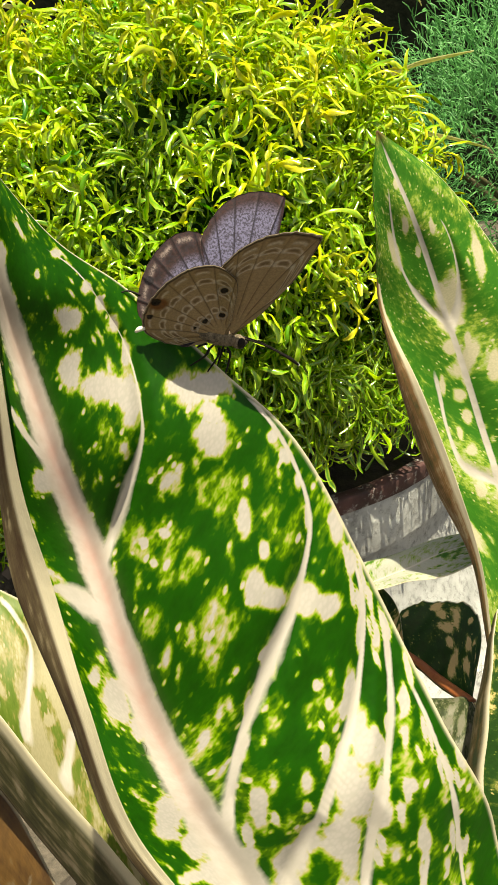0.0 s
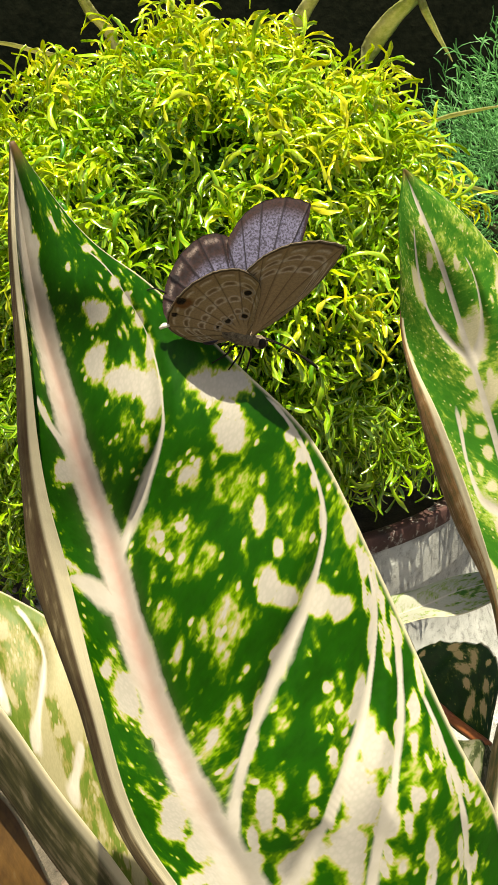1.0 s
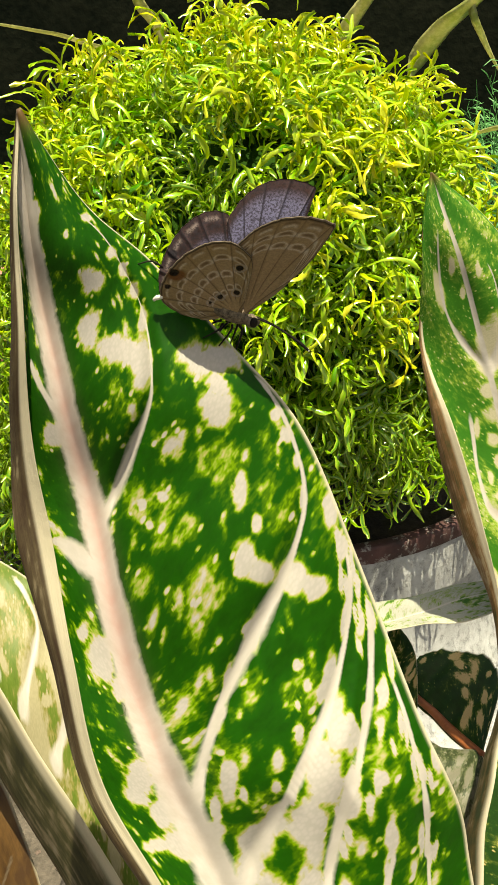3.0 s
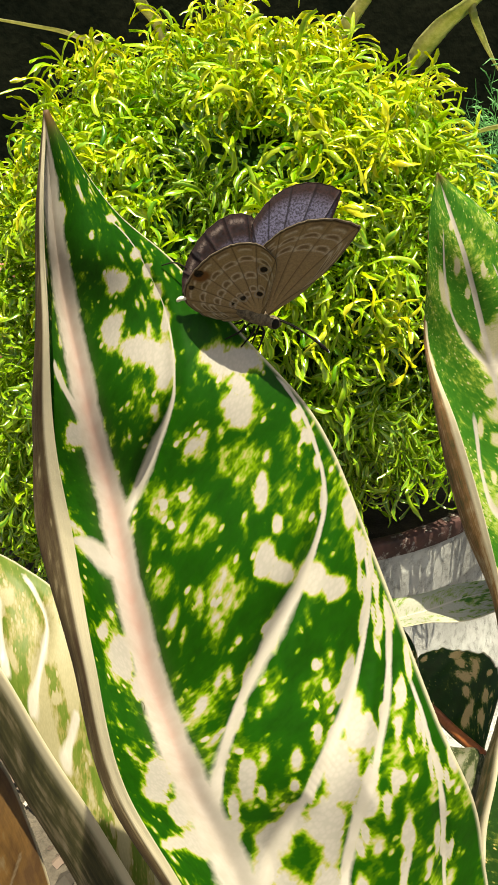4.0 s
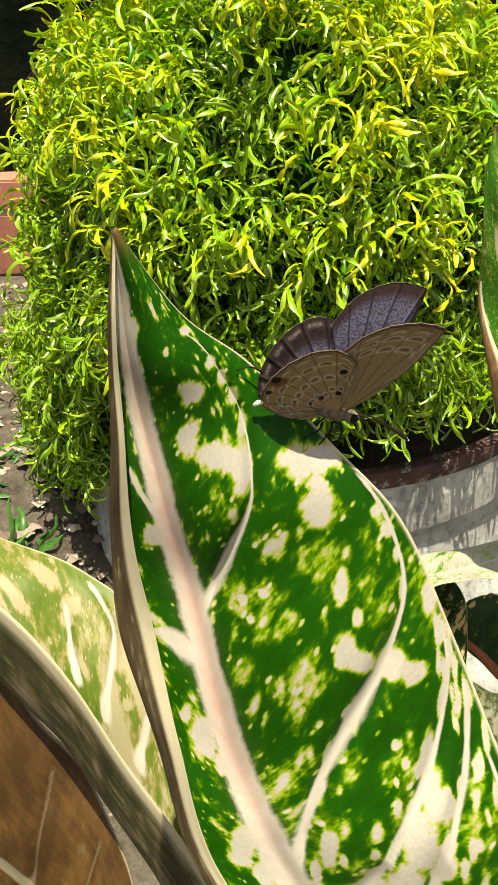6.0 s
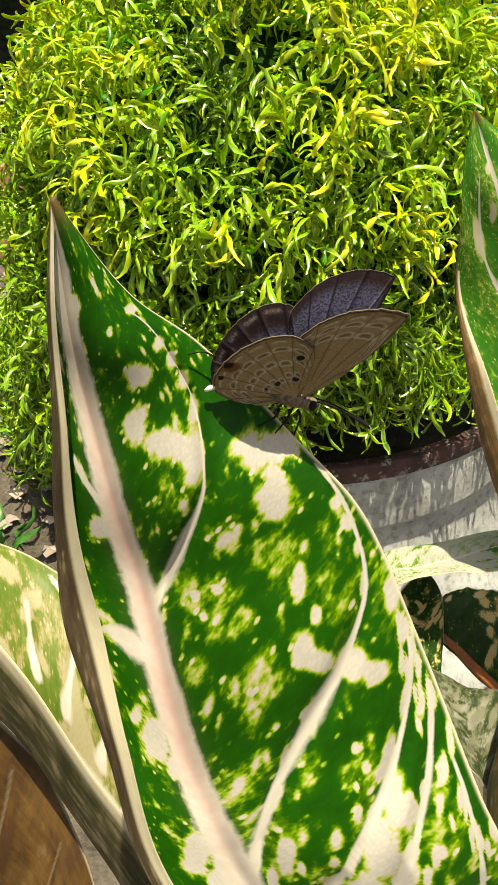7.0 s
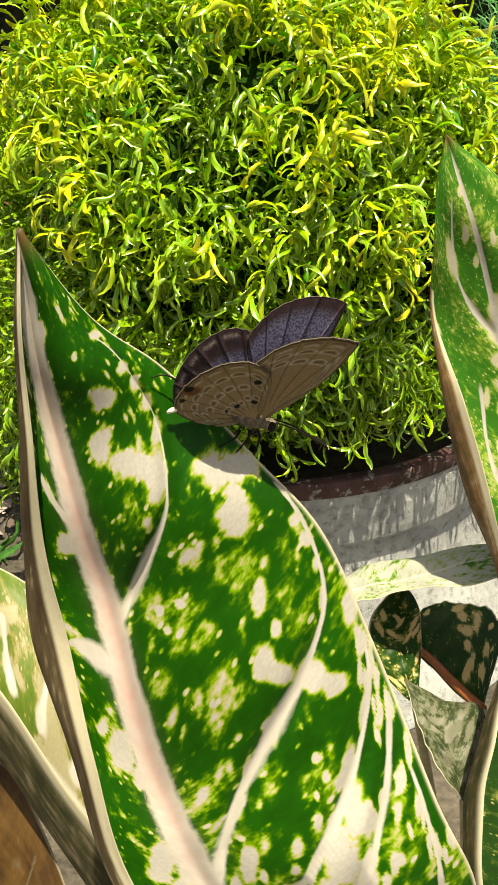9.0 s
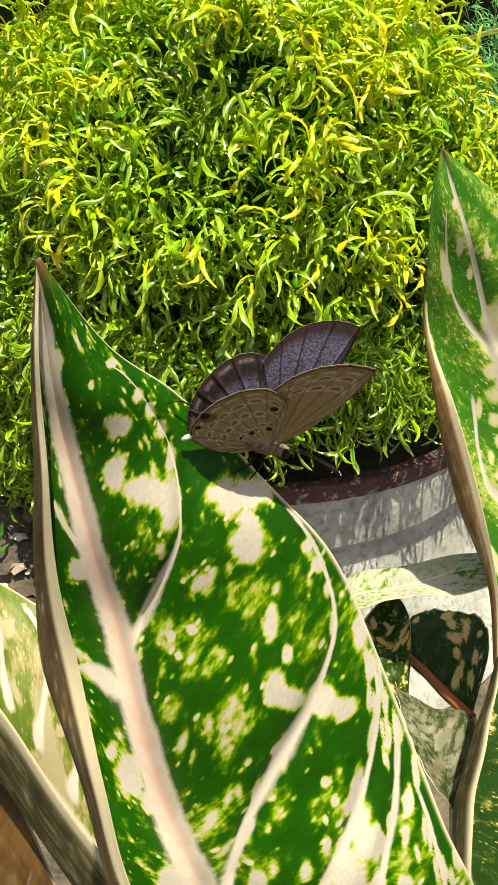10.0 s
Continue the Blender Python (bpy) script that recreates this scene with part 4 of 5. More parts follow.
# Backdrop added behind the plants; its near-black colour stands in for shade there.
BACKDROP_SHADE = plain("near-black backdrop shade", (0.004, 0.006, 0.004), (0.012, 0.014, 0.009), 6, 1.0, 0.01, specular=0.02)
wall = tagged(part("dark_backdrop", box_mesh("dark_backdrop", -4, 4, 2.6, 2.8, 0, 2.4), BACKDROP_SHADE, None), "tall near-black backdrop standing in for the shaded background", "wall", kind="structure")

def heap_height(x, y):
    """A low heap of earth beside the planter, zero away from it."""
    d = np.hypot((x + 0.285) / 0.21, (y - 0.66) / 0.20)
    return 0.150 * np.clip(1 - d**2, 0, 1) ** 1.3 * (1 + 0.10 * np.sin(37 * x + 23 * y) + 0.06 * np.sin(71 * x - 53 * y))


hx, hy = np.meshgrid(np.linspace(-0.51, -0.06, 60), np.linspace(0.45, 0.87, 56), indexing="ij")
hz = heap_height(hx, hy) + 0.0015 * np.random.default_rng(30).normal(size=hx.shape) - 0.004
me = mesh_of("earth_heap", np.stack([hx, hy, hz], -1).reshape(-1, 3), quads(60, 56, flip=True))
tagged(part("earth_heap", me, ground.data.materials[0], None), "low heap of gravelly earth against the planter", "earth", kind="stuff")

# litter: pebbles and dry scraps on the earth
rng = np.random.default_rng(31)
bits = 4600
c = np.stack([rng.uniform(-0.75, 0.1, bits), rng.uniform(0.40, 1.7, bits), np.zeros(bits)], -1)
c[:, 2] = heap_height(c[:, 0], c[:, 1])
far_off = np.hypot(c[:, 0] - 0.01, c[:, 1] - 0.735) > 0.17
c = c[far_off]
ball = np.array([(1, 0, 0), (0, 1, 0), (-1, 0, 0), (0, -1, 0), (0, 0, 0.7), (0.7, 0.7, 0.35), (-0.7, 0.7, 0.35), (-0.7, -0.7, 0.35), (0.7, -0.7, 0.35)])
size = 0.002 + 0.010 * rng.uniform(0, 1, len(c)) ** 2.2
v = c[:, None] + size[:, None, None] * ball[None] * rng.uniform(0.6, 1.2, (len(c), 9, 1))
tri = np.array([(0, 5, 4), (5, 1, 4), (1, 6, 4), (6, 2, 4), (2, 7, 4), (7, 3, 4), (3, 8, 4), (8, 0, 4)])
peb = Nodes("pebbles")
pick = peb.node("ShaderNodeNewGeometry").outputs["Random Per Island"]
PEBBLE = peb.finish(peb.ramp(pick, (0.0, (0.03, 0.025, 0.02)), (0.35, (0.14, 0.10, 0.08)), (0.75, (0.30, 0.235, 0.21)), (1.0, (0.50, 0.42, 0.38))), 0.85)
me = mesh_of("pebbles", v.reshape(-1, 3), (tri[None] + (np.arange(len(c)) * 9)[:, None, None]).reshape(-1, 3).tolist(), False)
tagged(part("pebbles", me, PEBBLE, None), "scattered pebbles and dry scraps on the earth", "gravel", kind="stuff")

# small weeds on the earth beside the planter
rng = np.random.default_rng(61)
tufts = 46
spot = np.stack([rng.uniform(-0.46, -0.23, tufts), rng.uniform(0.52, 1.05, tufts), np.zeros(tufts)], -1)
spot[:, 2] = heap_height(spot[:, 0], spot[:, 1]) - 0.002
blades = 9
foot = np.repeat(spot, blades, 0) + rng.normal(size=(tufts * blades, 3)) * [0.006, 0.006, 0]
lean = unit(rng.normal(size=foot.shape) * [0.7, 0.7, 0.2] + [0, 0, 0.9])
v = ribbons(62, foot, lean, rng.uniform(0.018, 0.055, len(foot)), rng.uniform(0.003, 0.008, len(foot)), rng.gamma(2.5, 0.4, len(foot)), 5)
WEED = plain("weed leaf", (0.03, 0.12, 0.02), (0.10, 0.26, 0.05), 60, 0.4, 0.0, 0.3)
tagged(part("weeds", mesh_of("weeds", v.reshape(-1, 3), ribbon_faces(len(foot), 5)), WEED, None), "small green weeds growing on the earth", "weeds", kind="stuff")

# low brick edging
BRICK = Nodes("red brick")
tone = BRICK.noise(30, 4, 0.6, BRICK.place())
BRICK_MAT = BRICK.finish(BRICK.mix(BRICK.grey(BRICK.math("ADD", tone, BRICK.math("MULTIPLY", BRICK.random(), 0.5)), 0.3, 1.0), (0.24, 0.07, 0.05), (0.45, 0.20, 0.15)), 0.9)
edging = tagged(new("brick_edging"), "low edging of red bricks on the earth", "edging")
edging.location = (-0.75, 1.75, 0)
part("mortar", box_mesh("mortar", -0.6, 0.35, 0.004, 0.096, 0, 0.205), plain("mortar", (0.25, 0.23, 0.2), (0.4, 0.38, 0.34), 40, 0.95, 0.002), edging)
brick = box_mesh("brick", -0.105, 0.105, -0.05, 0.05, -0.0325, 0.0325, 0.005)
brick.materials.append(BRICK_MAT)
for row in range(3):
    for k in range(4 + row % 2):
        b = new("brick", brick)
        b.parent = edging
        b.location = (-0.48 + 0.22 * k + (0.0 if row % 2 == 0 else -0.11), 0.05, 0.034 + 0.07 * row)


# plants behind the planter
def strap_mesh(name, pts, width, steps=20):
    """A long channelled strap leaf with thickness."""
    c = grown(pts, steps)
    s = np.linspace(0, 1, steps)
    tan = unit(np.gradient(c, axis=0))
    side = unit(np.cross(tan, np.array([0.15, 0.2, 1.0])))
    up = np.cross(side, tan)
    w = (width * np.sin(np.pi * np.clip(0.12 + 0.87 * s, 0, 1)) ** 0.7)[:, None]
    ring = [c - side * w / 2 + up * w * 0.12, c, c + side * w / 2 + up * w * 0.12, c - up * 0.0012]
    v = np.stack(ring, 1).reshape(-1, 3)
    return mesh_of(name, v, quads(steps, 4, wrap=True))


STRAPS = (
    (((0.075, -0.046, 0.427), (0.122, 0.015, 0.574), (0.147, -0.020, 0.622), (0.177, -0.062, 0.651), (0.220, -0.100, 0.690)), 0.034),
    (((-0.008, 0.006, 0.422), (0.011, 0.023, 0.596), (0.029, -0.015, 0.636), (0.052, -0.054, 0.671), (0.065, -0.093, 0.709)), 0.024),
    (((0.182, -0.037, 0.712), (0.179, -0.062, 0.651), (0.208, -0.022, 0.615), (0.246, 0.016, 0.575)), 0.012),
    (((-0.225, 0.004, 0.421), (-0.276, 0.014, 0.580), (-0.345, -0.025, 0.616), (-0.392, -0.076, 0.625), (-0.454, -0.127, 0.633)), 0.02),
    (((-0.200, 0.004, 0.421), (-0.229, 0.027, 0.610), (-0.254, -0.009, 0.656), (-0.272, -0.046, 0.697)), 0.026),
    (((0.097, -0.144, 0.460), (0.146, -0.132, 0.483), (0.177, -0.126, 0.496), (0.209, -0.122, 0.504), (0.271, -0.139, 0.515)), 0.03),
    (((0.150, -0.142, 0.424), (0.207, -0.144, 0.421), (0.229, -0.169, 0.418), (0.276, -0.199, 0.405)), 0.026),
)
STRAP = plain("strap leaf", (0.42, 0.46, 0.14), (0.72, 0.70, 0.38), 25, 0.4, 0.0005, 0.45)
lily = tagged(new("strap_leaf_plant"), "plant with long pale green strap leaves behind the planter", "plant")
lily.location = (0.1, 1.25, 0)
for pts, w in STRAPS:
    part("leaf", strap_mesh("leaf", pts, w), STRAP, lily)

# a dark red plant in the shade further back
MAROON = plain("maroon leaf", (0.05, 0.008, 0.012), (0.17, 0.03, 0.045), 30, 0.4, 0.0005, 0.2)
ROSY = plain("faded rosy leaf", (0.30, 0.20, 0.18), (0.46, 0.34, 0.31), 30, 0.5, 0.0005, 0.2)
red_plant = tagged(new("red_leaf_plant"), "dark maroon plant with a few faded rosy leaves behind the planter", "plant")
red_plant.location = (-0.28, 1.50, 0)
for k in range(9):
    a, top = -2.6 + 0.62 * k, 0.44 + 0.035 * (k * 5 % 4)
    bend = [(0.01 * math.cos(a), 0.01 * math.sin(a), 0.22), (0.05 * math.cos(a), 0.05 * math.sin(a), top * 0.8), (0.12 * math.cos(a), 0.12 * math.sin(a), top), (0.20 * math.cos(a), 0.20 * math.sin(a), top - 0.06)]
    part("leaf", strap_mesh("leaf", bend, 0.045), ROSY if k % 4 == 1 else MAROON, red_plant)
part("stem", tube_mesh("stem", [(0, 0, 0), (0.004, 0.0, 0.15), (0, 0, 0.26)], [0.014, 0.011, 0.008], 8), TWIG, red_plant)


def feathery(name, x, y, label, n, seed, size, height, material):
    """A soft shrub of very fine needles on arching twigs."""
    ob = tagged(new(name), label, "shrub")
    ob.location = (x, y, 0)
    rng = np.random.default_rng(seed)
    a, z = rng.uniform(0, 6.283, n), rng.uniform(-0.6, 1, n)
    h = np.sqrt(1 - z**2)
    o = np.stack([h * np.cos(a), h * np.sin(a), z], -1)
    p = o * size * rng.uniform(0.55, 1.0, n)[:, None] * (1 + 0.12 * np.sin(4 * a))[:, None] + [0, 0, height]
    ax = unit(o + rng.normal(size=(n, 3)) * 0.5 + [0, 0, 0.3])
    v = ribbons(seed, p, ax, rng.uniform(0.015, 0.04, n), rng.uniform(0.0016, 0.0034, n), rng.gamma(2.0, 0.3, n), 3)
    tagged(part("foliage", mesh_of("foliage", v.reshape(-1, 3), ribbon_faces(n, 3)), material, ob), kind="stuff")
    part("trunk", tube_mesh("trunk", [(0, 0, 0), (0.01, 0, height * 0.5), (0, 0, height)], [0.02, 0.016, 0.01]), TWIG, ob)
    for k in range(7):
        t = k * 0.9
        part("branch", tube_mesh("branch", [(0, 0, height * 0.7), (0.4 * size * math.cos(t), 0.4 * size * math.sin(t), height + 0.1 * size), (0.85 * size * math.cos(t), 0.85 * size * math.sin(t), height + 0.3 * size)], [0.008, 0.005, 0.002], 6), TWIG, ob)
    return ob


BLUISH = plain("blue-green needles", (0.05, 0.22, 0.06), (0.16, 0.44, 0.13), 40, 0.5, 0.0, 0.3)
feathery("feathery_shrub", 0.56, 1.30, "soft blue-green feathery shrub behind the planter", 14000, 51, 0.33, 0.30, BLUISH)

# a tiny fibre caught on the broad leaf
fibre = tube_mesh("fibre", [(-0.00895, 0.07285, 0.46365), (-0.00850, 0.07275, 0.46330), (-0.00840, 0.07255, 0.46270), (-0.00875, 0.07235, 0.46215), (-0.00905, 0.07240, 0.46240)], [0.000020, 0.000028, 0.000018], 6)
tagged(part("fibre", fibre, TWIG, None), "tiny dark curled fibre lying on the leaf", "fibre")

# ---- butterfly ----
def wing_material(name, upper):
    n = Nodes(name)
    at = n.place()
    grain = n.noise(4600, 3, 0.7, at)
    soft = n.noise(1500, 3, 0.6, at)
    colour = n.mix(n.grey(grain, 0.44, 0.58, 0.0, 0.78 if upper else 0.22), n.colour_attribute("scales"), (0.03, 0.024, 0.025) if upper else (0.10, 0.075, 0.05))
    colour = n.mix(n.grey(soft, 0.35, 0.7, 0.0, 0.12), colour, (0.13, 0.12, 0.18) if upper else (0.36, 0.30, 0.22))
    n.bump(grain, 0.35, 0.00006)
    return n.finish(colour, 0.65, 0.20 if upper else 0.52, 0.15)


WING_UNDER = wing_material("wing underside", False)
WING_UPPER = wing_material("wing upper side", True)
BODY = plain("grey-brown body hair", (0.030, 0.022, 0.015), (0.27, 0.21, 0.14), 2200, 0.8, 0.0002)
BLACK = plain("black chitin", (0.005, 0.0045, 0.004), (0.018, 0.015, 0.012), 900, 0.45, 0.0, specular=0.12)
PALE_TIP = plain("white scales", (0.62, 0.58, 0.50), (0.8, 0.77, 0.7), 900, 0.7, 0.0)

# outlines in millimetres: x ahead along the body, y away from it
FORE = ((1.7, 0), (4.2, 4.2), (6.0, 8.6), (6.9, 12.8), (6.6, 13.6), (4.4, 13.9), (2.2, 13.4), (0.4, 12.2), (-0.9, 10.4), (-1.5, 8.2), (0.1, 3.6))
HIND = ((1.2, 0.2), (0.9, 4.0), (0.5, 7.6), (-0.8, 9.2), (-2.4, 9.8), (-4.2, 9.3), (-5.9, 7.7), (-7.0, 5.7), (-7.5, 3.9), (-7.6, 2.3), (-6.8, 0.4), (-3.2, -1.3))


def outline(pts, n):
    """A rounded closed outline that starts at the wing's root."""
    p = np.array([(*q, 0) for q in pts], float)
    return grown(np.vstack([p, p[:1]]), n)[:, :2]


def wing(name, pts, side, upper_is_violet, fore, parent, label):
    """A thin wing: a fan of rays from the root to the outline, with scale colours above and below."""
    rays, steps = 220, 100
    root = np.array([1.5, 0.3]) if fore else np.array([0.7, 0.2])
    edge = outline(pts, rays) - root
    scallop = 1 - 0.005 * np.abs(np.sin(np.linspace(0, np.pi * 20, rays)))[:, None]
    edge = edge * scallop
    r = np.linspace(0.02, 1, steps)
    xy = root + edge[:, None] * r[None, :, None]
    ang = np.unwrap(np.arctan2(edge[:, 1], edge[:, 0]))
    count = 9 if fore else 9
    lo, hi = (np.radians(58), np.radians(150)) if fore else (np.radians(80), np.radians(200))
    k = (ang - lo) / (hi - lo + 1e-9) * count
    off = np.abs(k - np.round(k))[:, None] * np.ones(steps)
    R = np.repeat(r[None], rays, 0)
    rng = np.random.default_rng(3 if fore else 4)
    cell = np.floor(k).astype(int)[:, None] * np.ones(steps, int)
    shift = rng.uniform(-0.05, 0.05, 16)[np.clip(cell + 3, 0, 15)]
    width_at = np.linalg.norm(edge, axis=1)[:, None] / 12.0
    veins = np.exp(-((off * R * width_at / 0.055) ** 2)) * np.clip((R - 0.05) * 6, 0, 1)
    ground = np.array([0.55, 0.40, 0.22])
    under = ground * (1 + 0.22 * np.clip(0.6 - R, 0, 1))[..., None]
    pale, dark = np.array([0.95, 0.86, 0.68]), np.array([0.055, 0.038, 0.028])

    def lay(c, mask, colour):
        return c * (1 - mask[..., None]) + colour * mask[..., None]

    # chains of small brown bars with pale rims, one to a cell, stepping from cell to cell
    rows = ((0.46, 0.026, 4, 6, 0.0), (0.70, 0.028, 0, 9, 0.04), (0.83, 0.022, 0, 9, 0.015)) if fore else (
        (0.36, 0.034, 1, 7, 0.05), (0.60, 0.038, 0, 9, 0.06), (0.775, 0.030, 0, 9, 0.02))
    between = np.clip(off * 9 - 1.4, 0, 1)
    across = (k - np.floor(k) - 0.5)[:, None] * np.ones(steps)
    for at, half, first, last, step in rows:
        jump = rng.uniform(-1, 1, 20)[np.clip(cell + 4, 0, 19)] * step
        here = 1.0 * ((cell >= first) & (cell < last))
        d = (R - at - jump + 0.10 * across**2) / half
        e = (np.abs(across / 0.40) ** 3 + np.abs(d) ** 3) ** (1 / 3)
        under = lay(under, 0.70 * here * np.clip((0.80 - e) / 0.35, 0, 1), np.array([0.20, 0.13, 0.075]))
        under = lay(under, 0.74 * here * np.exp(-(((e - 1.05) / 0.24) ** 2)), pale)
    # scalloped chevrons before the margin
    arch = R - 0.895 - 0.030 * (1 - (2 * across) ** 2) + 0.012
    under = lay(under, 0.80 * between * np.exp(-((arch / 0.014) ** 2)), pale)
    under = lay(under, 0.60 * between * np.exp(-(((arch - 0.034) / 0.016) ** 2)), np.array([0.17, 0.11, 0.07]))
    under = lay(under, 0.60 * veins ** 6, np.array([0.10, 0.066, 0.042]))
    under = lay(under, np.clip((R - 0.966) / 0.008, 0, 1), dark)
    under = lay(under, np.clip((R - 0.986) / 0.006, 0, 1) * 0.8, np.array([0.50, 0.43, 0.34]))
    X, Y = xy[..., 0], xy[..., 1]
    if not fore:
        for cx, cy, s in ((-0.5, 6.5, 0.42), (0.0, 3.1, 0.36), (-1.5, 2.2, 0.34), (-2.3, 1.2, 0.2)):
            d = np.hypot(X - cx, Y - cy)
            under = lay(under, np.clip(1 - np.abs(d - s - 0.14) / 0.13, 0, 1), np.array([0.58, 0.52, 0.43]))
            under = lay(under, np.clip((s - d) / 0.08, 0, 1), np.array([0.012, 0.01, 0.01]))
        d = np.hypot((X + 6.3) / 1.15, Y - 4.6)
        under = lay(under, np.clip((1.0 - d) / 0.4, 0, 1), np.array([0.30, 0.13, 0.045]))
        under = lay(under, np.clip((0.55 - np.hypot(X + 6.6, Y - 4.9)) / 0.12, 0, 1), np.array([0.01, 0.008, 0.008]))
        under = lay(under, np.clip((0.36 - np.hypot(X + 6.9, Y - 2.9)) / 0.1, 0, 1), np.array([0.015, 0.01, 0.01]))
    violet = np.array([0.21, 0.20, 0.33])
    upper = np.ones((rays, steps, 1)) * violet
    upper = lay(upper, np.clip((R - (0.84 if fore else 0.70)) / 0.10, 0, 1) * 0.95, np.array([0.060, 0.028, 0.020]))
    upper = lay(upper, np.clip(veins ** 2.5, 0, 1), np.array([0.012, 0.009, 0.010]))
    if not fore:
        upper = lay(upper, 0.8 * np.exp(-(((R - 0.86) / 0.035) ** 2)) * between, np.array([0.02, 0.012, 0.011]))
        upper = lay(upper, 0.7 * np.exp(-(((R - 0.93) / 0.02) ** 2)) * np.clip(off * 6 - 0.6, 0, 1), np.array([0.45, 0.36, 0.33]))
        upper = lay(upper, np.clip((0.55 - np.hypot(X + 6.5, Y - 5.0)) / 0.15, 0, 1), np.array([0.01, 0.008, 0.01]))
    camber = 0.35 * np.sin(np.pi * R) * np.clip(np.linalg.norm(edge, axis=1) / 12, 0, 1)[:, None] + 0.10 * veins
    lift = 0.22 if not fore else 0.0
    ridge = np.stack([X, side * Y, camber - lift], -1) / 1000
    t = 0.00005
    top, bottom = ridge + [0, 0, t], ridge - [0, 0, t]
    n = rays * steps
    flip = side > 0
    faces = quads(rays, steps, 0, flip) + quads(rays, steps, n, not flip)
    half = len(faces) // 2
    for i in range(rays - 1):
        a, b = i * steps + steps - 1, (i + 1) * steps + steps - 1
        faces.append([a, b, n + b, n + a] if not flip else [b, a, n + a, n + b])
    me = mesh_of(name, np.concatenate([top.reshape(-1, 3), bottom.reshape(-1, 3)]), faces)
    me.polygons.foreach_set("material_index", [0] * half + [1] * half + [1] * (rays - 1))
    col = me.attributes.new("scales", "FLOAT_COLOR", "POINT")
    rgba = np.ones((2 * n, 4))
    rgba[:n, :3], rgba[n:, :3] = upper.reshape(-1, 3), under.reshape(-1, 3)
    col.data.foreach_set("color", rgba.ravel())
    ob = part(name, me, WING_UPPER, parent, label)
    me.materials.append(WING_UNDER)
    return ob


def lathe_x(name, stations, sides=20):
    """A plump body along x from (x, z, radius) in millimetres."""
    p = grown(stations, 26) / 1000
    w = np.linspace(0, 2 * np.pi, sides, endpoint=False)
    r = np.maximum(p[:, 2:3], 0.00002)
    v = np.stack([np.repeat(p[:, :1], sides, 1), r * np.cos(w), p[:, 1:2] + r * np.sin(w)], -1)
    return mesh_of(name, v.reshape(-1, 3), quads(26, sides, wrap=True))


butterfly = tagged(new("butterfly"), "small grey-brown butterfly with violet-tinged upper wings resting on a leaf edge", "butterfly")
part("abdomen", lathe_x("abdomen", ((-6.2, 1.9, 0.05), (-5.7, 1.8, 0.3), (-4.2, 1.5, 0.48), (-2.3, 0.9, 0.62), (-1.2, 0.4, 0.6))), BODY, butterfly)
part("thorax", lathe_x("thorax", ((-1.8, 0.4, 0.5), (-0.7, 0.15, 0.85), (0.8, -0.15, 0.9), (1.8, -0.4, 0.65), (2.1, -0.5, 0.4))), BODY, butterfly, "furry grey thorax")
head = part("head", lathe_x("head", ((1.8, -0.6, 0.3), (2.1, -0.6, 0.66), (2.6, -0.6, 0.7), (3.1, -0.65, 0.42), (3.4, -0.7, 0.1))), BODY, butterfly)
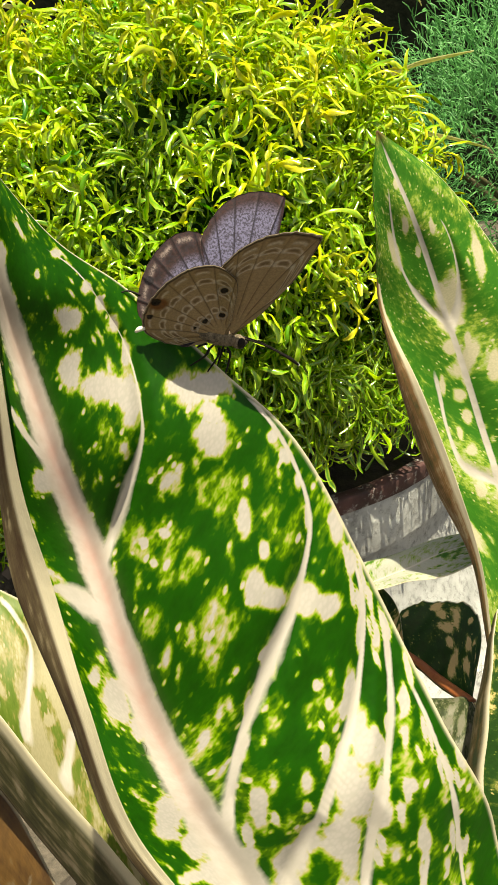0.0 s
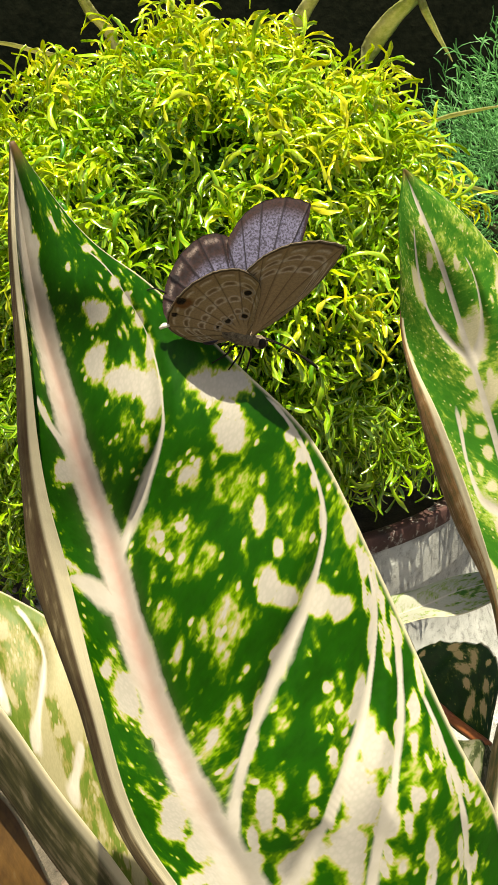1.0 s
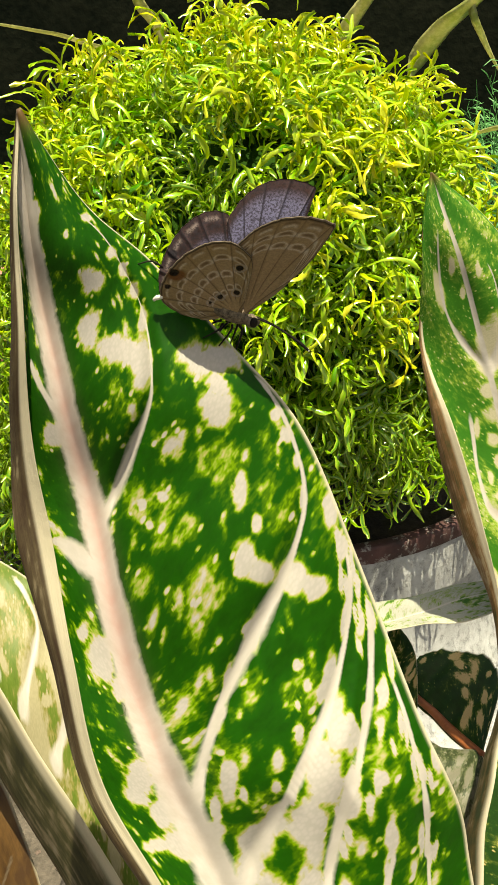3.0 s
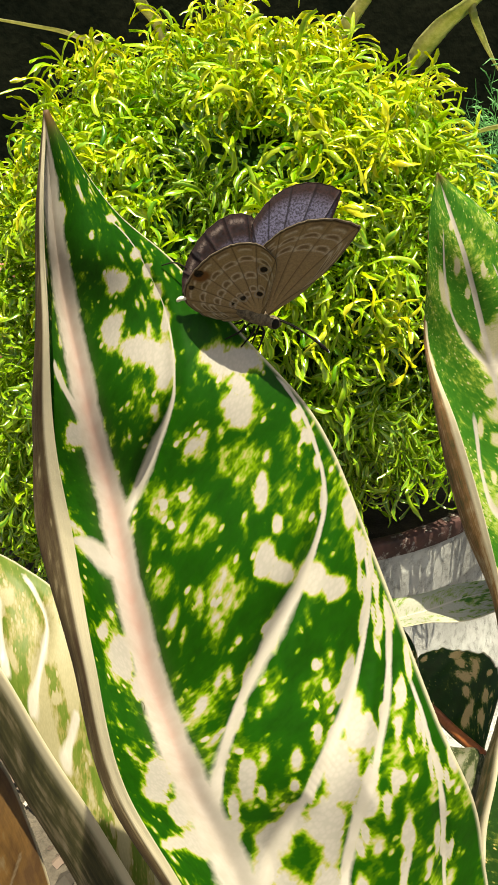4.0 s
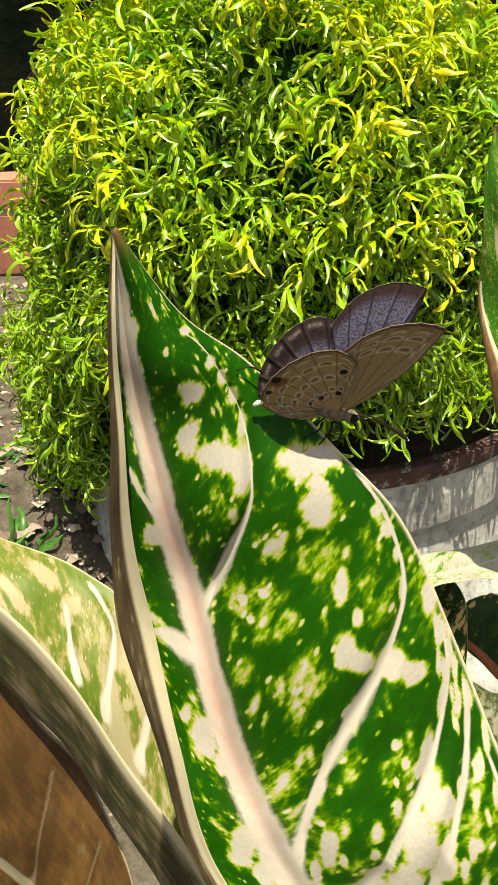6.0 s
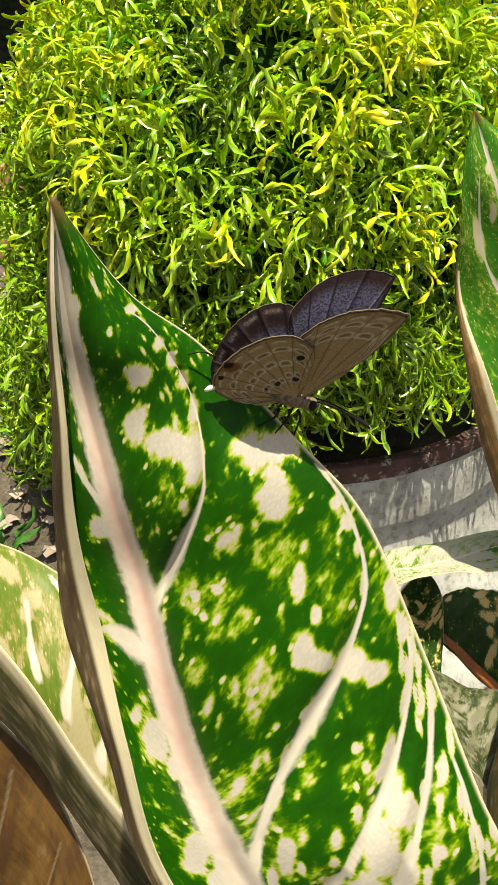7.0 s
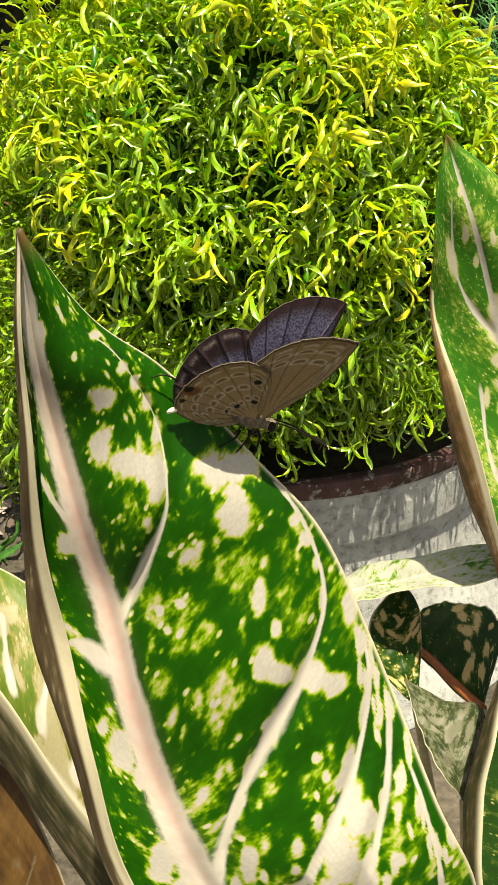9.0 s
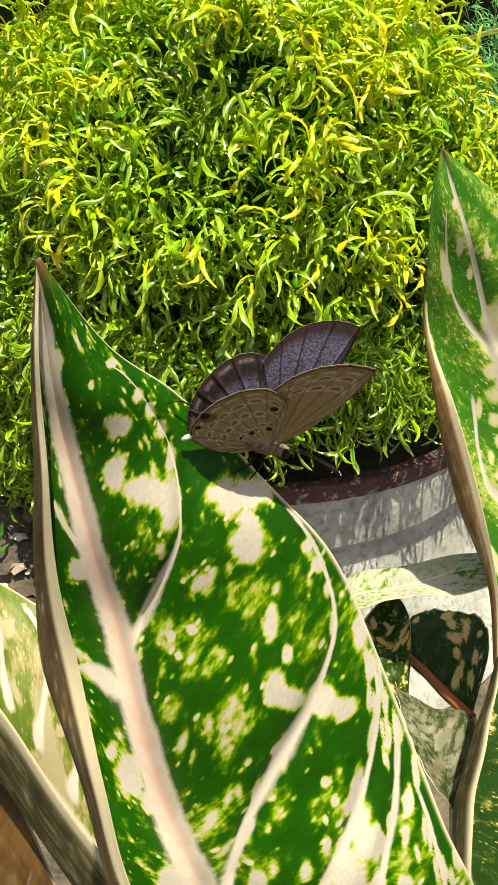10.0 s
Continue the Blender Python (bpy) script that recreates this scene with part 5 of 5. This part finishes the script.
for s in (-1, 1):
    eye = turned("eye", [(0.0005 * math.sin(a), -0.0005 * math.cos(a)) for a in np.linspace(0.05, math.pi - 0.05, 10)], 16)
    ob = part("eye", eye, BLACK, head, "black compound eye")
    ob.location, ob.scale = (0.0026, s * 0.00056, -0.00060), (0.9, 0.7, 1.15)
    a = part("antenna", tube_mesh("antenna", [(0.003, s * 0.0003, -0.0002), (0.0052, s * 0.0003, -0.0009), (0.0080, s * 0.0002, -0.0023), (0.0091, s * 0.0002, -0.0030)], [0.00010, 0.00008, 0.00009, 0.00020, 0.00013], 6), BLACK, butterfly, "thin black clubbed antenna")
    part("antenna_tip", turned("antenna_tip", [(0.00001, -0.00012), (0.00012, 0), (0.00001, 0.00018)], 8), PALE_TIP, a).location = (0.0092, s * 0.0002, -0.00306)
    for k, (x, fx, fz) in enumerate(((1.2, 0.9, -4.2), (0.4, -0.9, -3.4), (-0.6, -2.6, -2.6))):
        part("leg", tube_mesh("leg", [(x / 1000, s * 0.0006, -0.0011), ((x * 0.6 + fx * 0.4) / 1000 + 0.0003, s * 0.0013, -0.0016), (fx / 1000, s * 0.0015, fz / 1000)], [0.00016, 0.00012, 0.00007], 6, 10), BLACK, butterfly, "thin black leg")

wings = {}
for s, tag in ((-1, "near"), (1, "far")):
    wings[tag] = (wing("forewing", FORE, s, True, True, butterfly, "forewing, pale-banded brown below and violet above"),
                  wing("hindwing", HIND, s, True, False, butterfly, "hindwing with black eyespots and a fine tail"))
part("tail", tube_mesh("tail", [(-0.0073, 0.0036, -0.0002), (-0.0085, 0.0040, -0.0004), (-0.0098, 0.0035, -0.0005)], [0.00012, 0.00008, 0.00006], 6, 10), BLACK, wings["far"][1], "thread-like black tail")
part("tail_tuft", tube_mesh("tail_tuft", [(-0.0072, -0.0014, -0.0002), (-0.0077, -0.0013, -0.0003), (-0.0080, -0.0009, -0.0003)], [0.00022, 0.00027, 0.00016], 6, 8), PALE_TIP, wings["near"][1], "white tuft")


def motions():
    """The butterfly stays on its perch and slowly works its wings."""
    walk(butterfly, [(0.0, PERCH), (10.0, PERCH)])
    for s, tag in ((-1, "near"), (1, "far")):
        rows = []
        for t, near, far in WING_OPEN:
            open_by = near if s < 0 else far
            rows.append((t, pose(0, s * 0.0003, 0.0, s * (90 - open_by), 0, 0)))
        for w in wings[tag]:
            walk(w, rows)


PERCH = pose(0.0030, 0.0844, 0.5038, 4.2, 9.6, 11.6)
WING_OPEN = ((0.0, 29.5, 17), (1.0, 34, 15), (2.5, 32, 8.5), (4.5, 30, 1), (5.5, 24, 1), (7.5, 28, -10), (9.0, 28, -7), (10.0, 26, -2.5))


motions()
